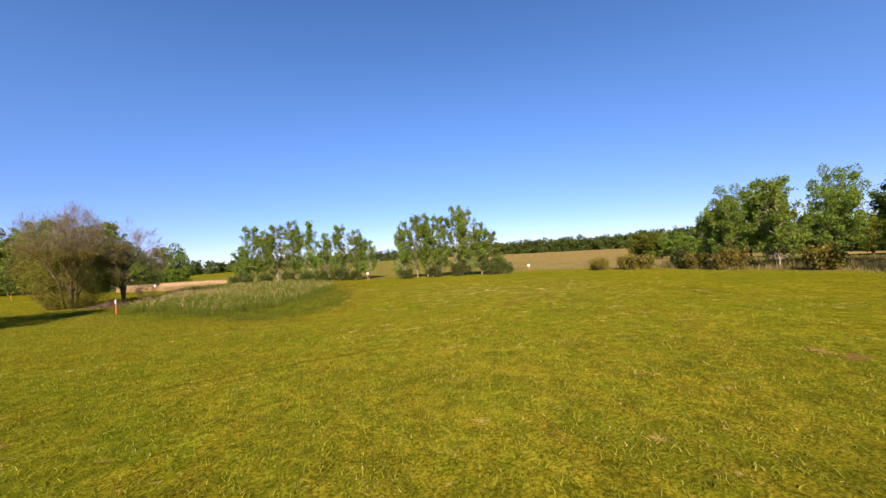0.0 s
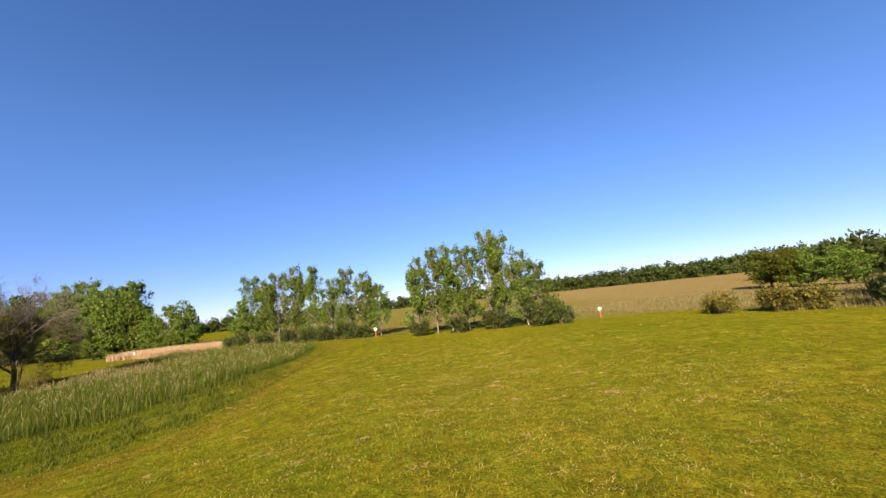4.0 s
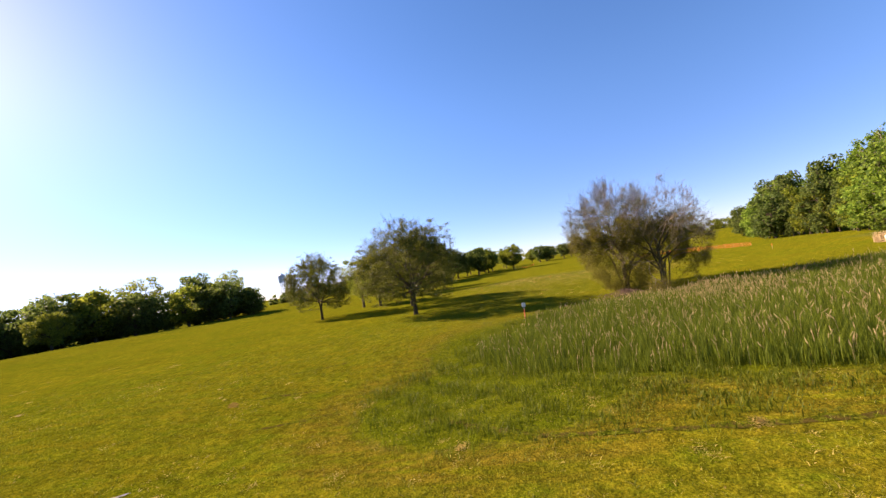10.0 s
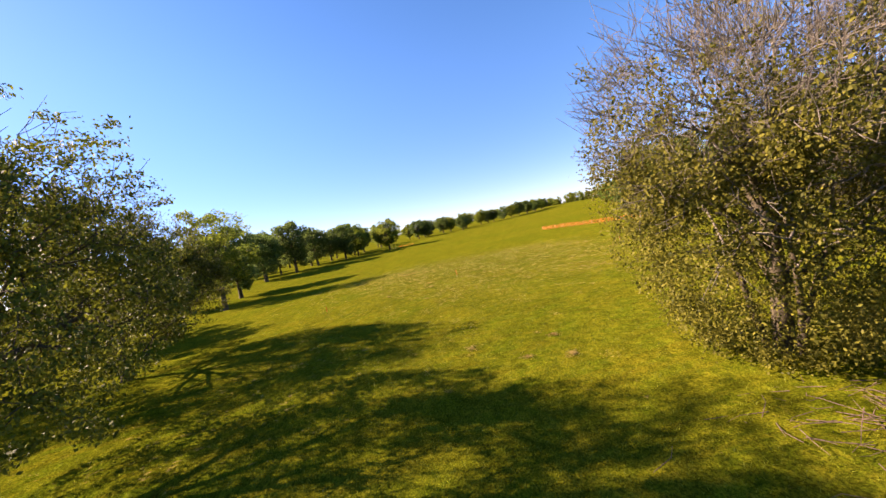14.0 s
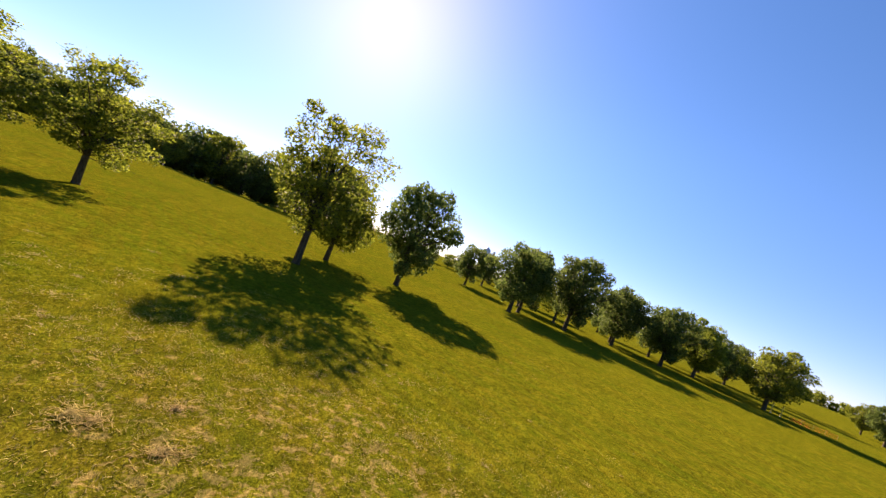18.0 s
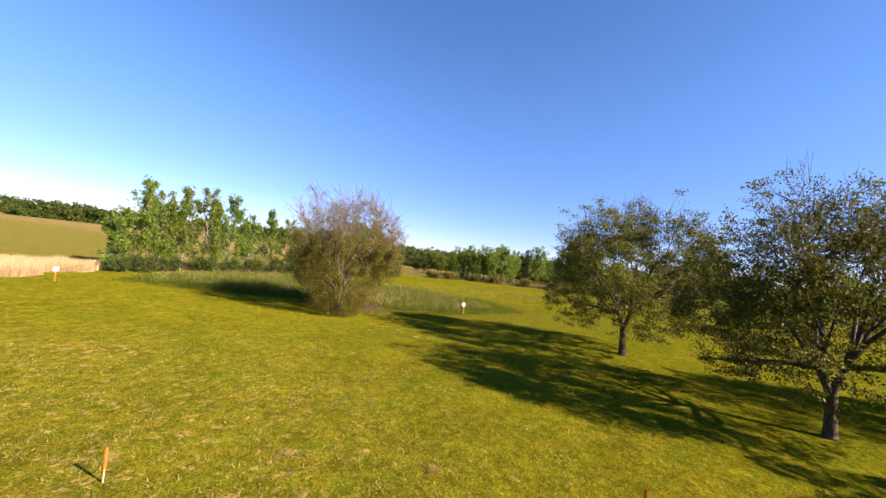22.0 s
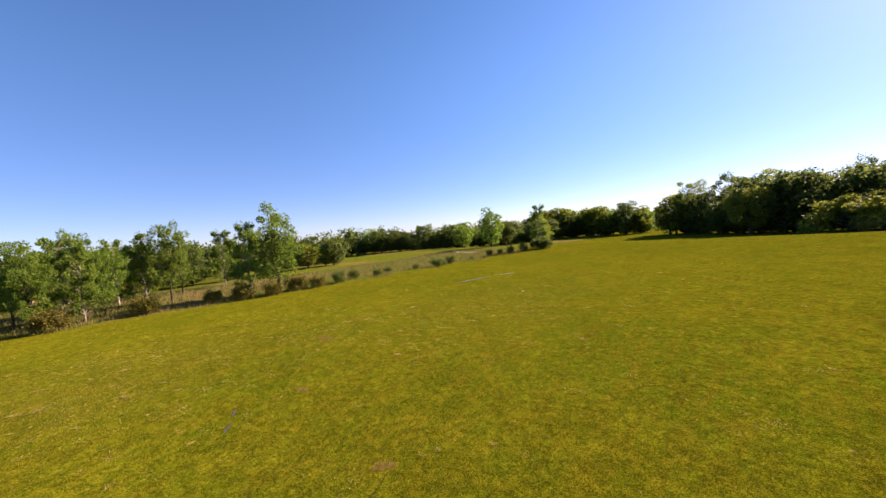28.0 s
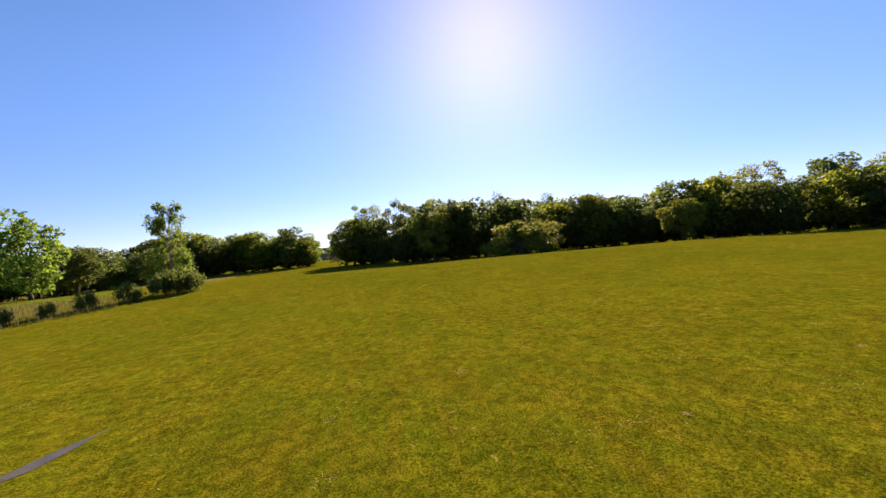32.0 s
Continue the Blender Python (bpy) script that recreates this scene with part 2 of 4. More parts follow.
    meadow = n.mix(n.ramp(rise, 60.0, 75.0), meadow, slope)
    col = n.mix(outside, col, meadow)
    # mottling: thin and thick tufts, a hand to a stride across
    tufty = n.ramp(n.noise(at, 2.4, 7, 0.72, 0.8), 0.36, 0.66)
    stride = n.ramp(n.noise(at, 0.55, 5, 0.66, 0.5), 0.36, 0.66)
    col = n.times(col, n.mix(tufty, (0.55, 0.60, 0.56), (1.21, 1.16, 1.12)))
    col = n.times(col, n.mix(stride, (0.84, 0.90, 0.86), (1.10, 1.06, 1.06)))
    col = n.times(col, (0.68, 0.65, 0.56))
    h = n.maths("ADD", n.maths("MULTIPLY", fine, 0.9), n.maths("MULTIPLY", tuft, 0.35))
    n.bump(h, 0.9, 0.05)
    n.put(n.bsdf.inputs["Diffuse Roughness"], 0.18)
    n.put(n.bsdf.inputs["Sheen Weight"], 0.030)
    n.put(n.bsdf.inputs["Sheen Roughness"], 0.35)
    n.put(n.bsdf.inputs["Sheen Tint"], (0.50, 0.54, 0.08, 1))
    return n.done(col, 1.0, 0.0)


def leaf_material(name, dark, light, thin=0.35):
    n = Nodes(name)
    rnd = n.node("NewGeometry").outputs["Random Per Island"]
    own = n.node("ObjectInfo").outputs["Random"]
    col = n.mix(rnd, dark, light)
    hsv = n.node("HueSaturation", Color=col)
    n.put(hsv.inputs["Value"], n.maths("ADD", 0.82, n.maths("MULTIPLY", own, 0.36)))
    n.put(hsv.inputs["Hue"], n.maths("ADD", 0.488, n.maths("MULTIPLY", own, 0.024)))
    col = hsv.outputs[0]
    n.done(col, 0.6, 0.12)
    back = n.node("BsdfTranslucent", Color=n.mix(0.5, col, n.mix(rnd, tuple(v * 1.5 for v in dark), tuple(v * 1.5 for v in light))))
    both = n.node("MixShader", Fac=thin)
    n.put(both.inputs[1], n.bsdf.outputs[0])
    n.put(both.inputs[2], back.outputs[0])
    n.put(n.out.inputs["Surface"], both.outputs[0])
    return n.mat


def bark_material(name, dark, light):
    n = Nodes(name)
    at = n.node("TexCoord").outputs["Object"]
    long = n.node("Mapping", Vector=at)
    long.inputs["Scale"].default_value = (1, 1, 0.18)
    g = n.noise(long.outputs[0], 14.0, 5, 0.7)
    col = n.mix(n.ramp(g, 0.3, 0.7), dark, light)
    n.bump(g, 0.8, 0.03)
    return n.done(col, 0.92, 0.15)


def worn_material():
    n = Nodes("worn_soil")
    at = n.place()
    fine = n.noise(at, 9.0, 6, 0.78)
    grass = n.mix(n.ramp(fine, 0.395, 0.605), (0.022, 0.036, 0.002), (0.105, 0.118, 0.008))
    soil = n.mix(fine, (0.030, 0.024, 0.005), (0.092, 0.070, 0.016))
    col = n.mix(n.ramp(n.noise(at, 2.2, 5, 0.7), 0.44, 0.60), grass, soil)
    n.bump(fine, 0.9, 0.1)
    return n.done(col, 1.0, 0.0)


def plain_material(name, dark, light, rough=0.7, scale=6.0, spec=0.3):
    n = Nodes(name)
    at = n.node("TexCoord").outputs["Object"]
    g = n.noise(at, scale, 6, 0.65)
    col = n.mix(n.ramp(g, 0.25, 0.75), dark, light)
    n.bump(g, 0.25, 0.01)
    return n.done(col, rough, spec)


GRASS = grass_material()
BLADE = leaf_material("grass_blade", (0.034, 0.052, 0.0030), (0.205, 0.218, 0.0150), 0.35)
RANK = leaf_material("rank_grass_blade", (0.030, 0.054, 0.003), (0.118, 0.160, 0.009), 0.32)
STRAW = leaf_material("straw_blade", (0.17, 0.128, 0.030), (0.40, 0.320, 0.085), 0.5)
CLUMP = leaf_material("cut_straw", (0.26, 0.195, 0.050), (0.54, 0.43, 0.13), 0.5)
REED = leaf_material("cattail_leaf", (0.018, 0.038, 0.003), (0.122, 0.156, 0.011), 0.34)
FLUFF = leaf_material("cattail_head", (0.22, 0.17, 0.07), (0.46, 0.37, 0.18), 0.2)
PINK = leaf_material("dry_reed", (0.30, 0.22, 0.10), (0.54, 0.42, 0.21), 0.25)
TAN = leaf_material("dry_grass", (0.075, 0.080, 0.020), (0.25, 0.215, 0.075), 0.25)
LEAF_LOCUST = leaf_material("locust_leaf", (0.034, 0.048, 0.005), (0.145, 0.152, 0.015), 0.30)
LEAF_POPLAR = leaf_material("poplar_leaf", (0.046, 0.096, 0.010), (0.190, 0.285, 0.034), 0.58)
LEAF_OAK = leaf_material("oak_leaf", (0.034, 0.060, 0.013), (0.120, 0.165, 0.032), 0.62)
LEAF_MAPLE = leaf_material("maple_leaf", (0.058, 0.090, 0.008), (0.200, 0.235, 0.024), 0.68)
LEAF_BUSH = leaf_material("bush_leaf", (0.068, 0.094, 0.009), (0.225, 0.245, 0.027), 0.45)
LEAF_SHRUB = leaf_material("shrub_leaf", (0.044, 0.049, 0.006), (0.175, 0.158, 0.020), 0.35)
BARK = bark_material("grey_brown_bark", (0.024, 0.019, 0.010), (0.098, 0.080, 0.046))
BARK_PALE = bark_material("pale_bark", (0.10, 0.085, 0.065), (0.34, 0.29, 0.235))
DEAD = bark_material("dead_branch", (0.06, 0.038, 0.025), (0.17, 0.115, 0.080))
TWIG = bark_material("twig_bark", (0.072, 0.062, 0.045), (0.205, 0.176, 0.128))
WHITE = plain_material("white_board", (0.70, 0.70, 0.68), (0.84, 0.84, 0.82), 0.5)
RED = plain_material("red_paint", (0.42, 0.07, 0.025), (0.60, 0.13, 0.05), 0.6)
ORANGE = plain_material("orange_plastic", (0.52, 0.095, 0.012), (0.66, 0.15, 0.02), 0.6)
YELLOW = plain_material("yellow_paint", (0.55, 0.40, 0.06), (0.70, 0.52, 0.10), 0.6)
WOOD = plain_material("raw_wood", (0.36, 0.26, 0.15), (0.55, 0.43, 0.28), 0.8)
GREY = plain_material("galvanised_steel", (0.30, 0.31, 0.32), (0.46, 0.47, 0.48), 0.4)
INK = plain_material("dark_print", (0.06, 0.06, 0.06), (0.12, 0.12, 0.12), 0.6)
WATER = plain_material("muddy_water", (0.035, 0.034, 0.022), (0.065, 0.058, 0.034), 0.42, 1.5, 0.25)
SOIL = worn_material()
EARTH = plain_material("reddish_earth", (0.055, 0.041, 0.008), (0.145, 0.108, 0.024), 1.0, 7.0, 0.0)
GRAVEL = plain_material("pale_gravel", (0.22, 0.18, 0.13), (0.36, 0.30, 0.23), 0.95, 3.0)
TANK = plain_material("tank_paint", (0.24, 0.31, 0.40), (0.34, 0.42, 0.51), 0.5, 0.4)
BRICK = plain_material("dark_brick", (0.14, 0.10, 0.085), (0.24, 0.18, 0.15), 0.85)
ROOF = plain_material("dark_roof", (0.05, 0.045, 0.045), (0.10, 0.09, 0.085), 0.8)


# ---------------------------------------------------------------- mesh helpers
def raw_mesh(name, verts, faces, mats, index=None, smooth=False):
    me = bpy.data.meshes.new(name)
    verts = np.asarray(verts, np.float32)
    if isinstance(faces, np.ndarray):
        n, k = faces.shape
        me.vertices.add(len(verts))
        me.vertices.foreach_set("co", verts.ravel())
        me.loops.add(n * k)
        me.loops.foreach_set("vertex_index", faces.astype(np.int32).ravel())
        me.polygons.add(n)
        me.polygons.foreach_set("loop_start", np.arange(0, n * k, k, dtype=np.int32))
        me.update(calc_edges=True)
    else:
        me.from_pydata(verts.tolist(), [], faces)
    for m in mats:
        me.materials.append(m)
    if index is not None:
        me.polygons.foreach_set("material_index", np.asarray(index, np.int32))
    if smooth:
        me.polygons.foreach_set("use_smooth", np.ones(len(me.polygons), bool))
    me.update()
    return me


def part(name, data, parent, label=""):
    ob = new(name, data)
    ob.parent = parent
    if label:
        tagged(ob, label)
    return ob


def from_bm(name, bm, *mats):
    me = bpy.data.meshes.new(name)
    bm.to_mesh(me)
    bm.free()
    for m in mats:
        me.materials.append(m)
    return me


def box_mesh(name, size, at, mat, bevel=0.01, turn=None):
    bm = bmesh.new()
    bmesh.ops.create_cube(bm, size=1)
    bmesh.ops.scale(bm, vec=size, verts=bm.verts)
    if bevel:
        bmesh.ops.bevel(bm, geom=bm.edges[:], offset=bevel, segments=2, affect="EDGES")
    if turn is not None:
        bmesh.ops.transform(bm, matrix=turn, verts=bm.verts)
    bmesh.ops.translate(bm, vec=at, verts=bm.verts)
    return from_bm(name, bm, mat)


def tubes(segments, sides=5):
    """Tapered tubes for (p0, p1, r0, r1) rows."""
    seg = np.array([[*a, *b, r, s] for a, b, r, s in segments])
    p, q, r, s = seg[:, :3], seg[:, 3:6], seg[:, 6], seg[:, 7]
    d = (q - p) / np.maximum(np.linalg.norm(q - p, axis=1, keepdims=True), 1e-6)
    ref = np.where(np.abs(d[:, 2:3]) > 0.9, [[1.0, 0, 0]], [[0, 0, 1.0]])
    u = np.cross(d, ref)
    u /= np.linalg.norm(u, axis=1, keepdims=True)
    v = np.cross(d, u)
    a = np.arange(sides) * 2 * np.pi / sides
    ring = u[:, None] * np.cos(a)[None, :, None] + v[:, None] * np.sin(a)[None, :, None]
    verts = np.concatenate([p[:, None] + ring * r[:, None, None], q[:, None] + ring * s[:, None, None]], 1).reshape(-1, 3)
    i = np.arange(sides)
    quad = np.stack([i, (i + 1) % sides, (i + 1) % sides + sides, i + sides], 1)
    faces = (np.arange(len(seg)) * 2 * sides)[:, None, None] + quad[None]
    return verts, faces.reshape(-1, 4)


def flakes(rng, centres, size, tilt=1.0, long=1.4):
    """Small pointed leaf quads, turned at random."""
    n = len(centres)
    d = rng.normal(size=(n, 3))
    d[:, 2] *= tilt
    d /= np.linalg.norm(d, axis=1, keepdims=True)
    e = np.cross(d, rng.normal(size=(n, 3)))
    e /= np.linalg.norm(e, axis=1, keepdims=True)
    s = size * rng.uniform(0.6, 1.35, (n, 1))
    verts = np.stack([centres - d * s * long * 0.5, centres + e * s * 0.42 - d * s * 0.08,
                      centres + d * s * long * 0.5, centres - e * s * 0.42 - d * s * 0.08], 1).reshape(-1, 3)
    return verts, np.arange(4 * n).reshape(-1, 4)


# ---------------------------------------------------------------- ground
def swell(x, y):
    """The height of the land."""
    x, y = np.asarray(x, float), np.asarray(y, float)
    step = lambda v: np.clip(v, 0, 1) ** 2 * (3 - 2 * np.clip(v, 0, 1))  # noqa: E731
    bump = lambda cx, cy, r: np.exp(-((x - cx) ** 2 + (y - cy) ** 2) / r ** 2)  # noqa: E731
    h = 0.5 - 1.0 * bump(-12, 34, 11) + 0.5 * bump(7, 20, 9) - 0.45 * bump(-27, 50, 15) + 0.5 * bump(-68, 46, 18)
    h = h - 1.2 * bump(-125, -82, 40) - 0.5 * bump(-95, 11, 18) - 0.4 * bump(10, 45, 10)
    h = h + 1.2 * step((-110 - x) / 90) + 4.0 * step((-190 - x) / 300) + 0.9 * step((-40 - y) / 40) - 1.8 * step((-78 - y) / 40)
    ne = np.maximum(x * 0.6 + y * 0.8 - 105, 0)
    h = h + 5.5 * step(ne / 230)
    h = h + 0.06 * np.sin(x * 0.11 + 1.3) * np.sin(y * 0.09 + 0.4) + 0.04 * np.sin(x * 0.31 + y * 0.22)
    return h


def build_ground():
    u = np.linspace(-1, 1, 261)
    r = np.sign(u) * (150 * np.abs(u) + 1850 * np.abs(u) ** 5)
    gx, gy = np.meshgrid(r - 25, r + 20, indexing="ij")
    verts = np.stack([gx, gy, swell(gx, gy)], -1).reshape(-1, 3)
    n = len(u)
    i, j = np.meshgrid(np.arange(n - 1), np.arange(n - 1), indexing="ij")
    a = (i * n + j).ravel()
    ob = new("ground", raw_mesh("ground", verts, np.stack([a, a + n, a + n + 1, a + 1], 1), [GRASS], smooth=True))
    tagged(ob, "mown green grass field with straw clumps and worn soil", "grass field", kind="structure")


build_ground()


# ---------------------------------------------------------------- trees
def grow(rng, p, d, length, radius, depth, out, tips, spread=0.7, up=0.15, kids=3, steps=3, shrink=0.68, inside=None, thin=0.011):
    """A limb with its branches, held within the crown's outline."""
    p, d = np.array(p, float), np.array(d, float)
    r = max(radius, thin)
    for k in range(steps):
        d = d + rng.normal(size=3) * 0.16 + np.array([0, 0, up * 0.35])
        d /= np.linalg.norm(d)
        q = p + d * length / steps
        if inside is not None and not inside(q):
            tips.append(p)
            return
        r2 = max(radius * (1 - 0.5 * (k + 1) / steps), thin * 0.8)
        out.append((p, q, r, r2))
        if depth > 0 and (k > 0 or depth < 3):
            for _ in range(kids if k == steps - 1 else max(1, kids - 2)):
                side = rng.normal(size=3)
                side -= d * (side @ d)
                side /= np.linalg.norm(side)
                e = d + side * spread * rng.uniform(0.7, 1.4) + np.array([0, 0, up * 0.5])
                grow(rng, q, e / np.linalg.norm(e), length * shrink * rng.uniform(0.75, 1.2), r2 * 0.68, depth - 1,
                     out, tips, spread, up, kids, steps, shrink, inside, thin)
        p, r = q, r2
        if depth <= 1:
            tips.append(q)


def dome(rng, radius, mid, low, high):
    """An uneven crown outline: half an egg above mid, a flatter bowl below."""
    a, f = rng.uniform(0, 6.28, 6), rng.uniform(0.05, 0.10, 6)

    def inside(q):
        t = math.atan2(q[1], q[0])
        wob = 1 + sum(f[i] * math.sin((i + 1) * t + a[i] + q[2] * 0.5) for i in range(6)) * 0.7
        tall = high if q[2] > mid else low
        return (math.hypot(q[0], q[1]) / (radius * wob)) ** 2 + ((q[2] - mid) / (tall * wob)) ** 2 < 1

    return inside


def tree(name, label, category, seed, build, leaf, bark, sides=5, group="", fine=None):
    rng = np.random.default_rng(seed)
    segs, leaves, size = build(rng)
    root = tagged(new(name), label, category, group)
    thin = [s for s in segs if fine and s[2] < 0.05]
    v, f = tubes([s for s in segs if not fine or s[2] >= 0.05], sides + (2 if fine else 0))
    part("trunk", raw_mesh(name + "_trunk", v, f, [bark], smooth=True), root)
    if thin:
        v, f = tubes(thin, min(sides, 4))
        part("twig_crown", raw_mesh(name + "_twigs", v, f, [fine], smooth=True), root, "bare grey twigs")
    v, f = flakes(rng, leaves, size)
    part("crown", raw_mesh(name + "_crown", v, f, [leaf]), root)
    return root


def clumps(rng, segs, foot, centres, radii, per, limb=0.1):
    """Leaf clumps at the ends of limbs: most leaves lie in the outer shell of each clump."""
    out = []
    for c, r in zip(centres, radii):
        c = np.array(c, float)
        foot_z = foot[2] + (c[2] - foot[2]) * rng.uniform(0.1, 0.45)
        p = np.array([foot[0], foot[1], min(foot_z, c[2])])
        mid = p + (c - p) * 0.5 + rng.normal(size=3) * 0.2
        segs.append((p, mid, limb, limb * 0.6))
        segs.append((mid, c, limb * 0.6, limb * 0.3))
        for _ in range(5):
            e = c + rng.normal(size=3) * r * 0.5
            segs.append((c, e, limb * 0.25, 0.012))
        d = rng.normal(size=(per, 3))
        d /= np.linalg.norm(d, axis=1, keepdims=True)
        lump = 1 + 0.25 * np.sin(d[:, :1] * 5 + c[0]) * np.sin(d[:, 1:2] * 6 + c[1]) * np.sin(d[:, 2:] * 5)
        q = c + d * r * lump * rng.uniform(0.45, 1.08, (per, 1)) ** 0.7 * (1, 1, 0.8)
        out.append(q[q[:, 2] > 0.1])
    return np.concatenate(out)


def egg(rng, n, radius, low, high, fill=0.75):
    """Clump centres spread over an egg-shaped crown."""
    i = np.arange(n) + 0.5
    z = 1 - 2 * i / n
    a = i * 2.39996 + rng.uniform(-0.4, 0.4, n)
    p, q = rng.uniform(0, 6.28, 2)
    s = np.sqrt(1 - z * z) * rng.uniform(0.66, 1.0, n) * (1 + 0.16 * np.sin(2 * a + p + 2 * z) + 0.13 * np.sin(3 * a + q))
    z = np.clip(z + rng.normal(0, 0.09, n) + 0.10 * np.sin(2 * a + q), -1, 1)
    k = rng.uniform(fill * 0.8, fill * 1.15, n)
    return np.stack([np.cos(a) * s * radius * k, np.sin(a) * s * radius * k, (low + high) / 2 + z * (high - low) / 2 * np.minimum(k * 1.15, 1)], 1)


def scatter(rng, tips, count, spread, keep=None):
    tips = np.array(tips)
    c = tips[rng.integers(0, len(tips), count)] + rng.normal(size=(count, 3)) * spread
    return c[keep(c)] if keep is not None else c


def locust(rng, leaves=100000):
    """Trunk forked low, wide domed crown with drooping outer limbs, thin foliage and twigs showing above."""
    segs, tips = [], []
    shape = dome(rng, 6.5, 4.6, 3.6, 7.6)

    def inside(q):
        return q[2] < 11.6 and shape(q)

    segs += [((0, 0, -0.3), (0.02, 0.0, 0.15), 0.46, 0.3), ((0.02, 0, 0.15), (0.06, 0.04, 1.0), 0.3, 0.25), ((0.06, 0.04, 1.0), (0.08, 0.06, 1.9), 0.25, 0.24)]
    segs += [((0.08, 0.06, 1.8), (0.6, 0.1, 2.9), 0.2, 0.17), ((0.08, 0.06, 1.8), (-0.35, -0.1, 3.1), 0.2, 0.17)]
    for k in range(13):
        a = k * 2.4 + rng.uniform(-0.3, 0.3)
        e = np.array([math.cos(a), math.sin(a), (0.1, 0.45, 0.9, 1.7, 3.0)[k % 5] * rng.uniform(0.8, 1.2)])
        foot = (0.6, 0.1, 2.9) if math.cos(a) > 0 else (-0.35, -0.1, 3.1)
        grow(rng, foot, e / np.linalg.norm(e), rng.uniform(3.4, 4.4), 0.13, 4, segs, tips, 0.8, (-0.05, 0.02, 0.06)[k % 3], 2, 3, 0.7, inside)
    t = np.array(tips)
    t = t[t[:, 2] > 1.3]
    top = t[t[:, 2] > 6.5]
    for p in top[rng.integers(0, len(top), 1100)]:
        d = p - (0, 0, 3.5)
        d = d / np.linalg.norm(d) + rng.normal(size=3) * 0.5
        segs.append((p, p + d * rng.uniform(0.25, 0.6), 0.010, 0.006))
    # sprays that fill the crown between the limbs, each on a twig from the nearest limb
    spray = []
    while len(spray) < 720:
        q = rng.uniform((-6.6, -6.6, 1.6), (6.6, 6.6, 11.6))
        reach = math.hypot(q[0], q[1])
        deep = (reach / 6.5) ** 2 + ((q[2] - 4.6) / (7.4 if q[2] > 4.6 else 3.4)) ** 2
        if not inside(q) or deep < 0.30 or (q[2] < 3.4 and reach < 3.0) or rng.random() < (q[2] - 5.0) * 0.15:
            continue
        spray.append(q)
    spray = np.array(spray)
    for q in spray:
        p = t[np.argmin(((t - q * (0.93, 0.93, 0.97)) ** 2).sum(1))]
        if np.linalg.norm(p - q) > 1.5:
            continue
        segs.append((p, (p + q) / 2 + rng.normal(size=3) * 0.1, 0.018, 0.012))
        segs.append(((p + q) / 2, q, 0.012, 0.007))
    pick = t[rng.random(len(t)) < np.clip(1.3 - (t[:, 2] / 12.0) ** 2 * 1.1, 0.3, 1)]
    fill = spray[rng.integers(0, len(spray), leaves // 2)] + rng.normal(size=(leaves // 2, 3)) * (0.25, 0.25, 0.09)
    return segs, np.concatenate([scatter(rng, pick, leaves // 2, 0.17, lambda c: c[:, 2] > 1.0), fill]), 0.084


def bare(rng, stems=11, leafy=1.0, twigs=4800):
    """Many stems from the ground, a dome of fine grey twigs above, yellow-green leaves below."""
    segs, tips = [], []
    inside = dome(rng, 5.2, 5.2, 5.4, 5.0)
    segs += [((0, 0, -0.3), (0.03, 0, 0.4), 0.34, 0.26), ((0.03, 0, 0.4), (0.08, 0.05, 2.6), 0.26, 0.19), ((0.08, 0.05, 2.6), (0.0, 0.1, 4.6), 0.19, 0.12)]
    for k in range(stems):
        a = k * 2.4 + rng.uniform(-0.3, 0.3)
        lean = (0.35, 0.6, 1.0, 1.6)[k % 4] * rng.uniform(0.8, 1.2)
        e = np.array([math.cos(a) * lean, math.sin(a) * lean, 1.0])
        foot = (0.06, 0.05, (1.6, 2.6, 3.4)[k % 3]) if k % 4 else (math.cos(a) * 0.35, math.sin(a) * 0.35, -0.2)
        grow(rng, foot, e / np.linalg.norm(e), rng.uniform(3.0, 3.9), 0.11, 5, segs, tips, 0.8, 0.02, 2, 3, 0.72, lambda q: q[2] < 1.2 or inside(q), 0.008)
    t = np.array(tips)
    t = t[t[:, 2] > 0.2]
    high = t[t[:, 2] > 3.0]
    for p in high[rng.integers(0, len(high), twigs)]:
        d = p - (0, 0, 3.5)
        d = d / np.linalg.norm(d) + rng.normal(size=3) * 0.5
        q = p + d * rng.uniform(0.25, 0.6)
        segs.append((p, q, 0.008, 0.005))
    low = t[rng.random(len(t)) < np.clip(1.25 - t[:, 2] / 10.0 * 1.85, 0.012, 1)]
    a, z = rng.uniform(0, 6.28, 1500), rng.uniform(0.1, 8.2, 1500)
    r = (1.8 + 2.8 * np.sin(np.clip(z / 8.2, 0, 1) * 2.4)) * np.sqrt(rng.uniform(0.3, 1.0, 1500))
    skirt = np.stack([r * np.cos(a), r * np.sin(a), z], 1)
    skirt = skirt[rng.random(1500) > (z - 3.4) * 0.19]
    return segs, np.concatenate([scatter(rng, low, int(60000 * leafy), 0.16), scatter(rng, skirt, int(54000 * leafy ** 2), 0.18, lambda c: c[:, 2] > 0.05)]), 0.064


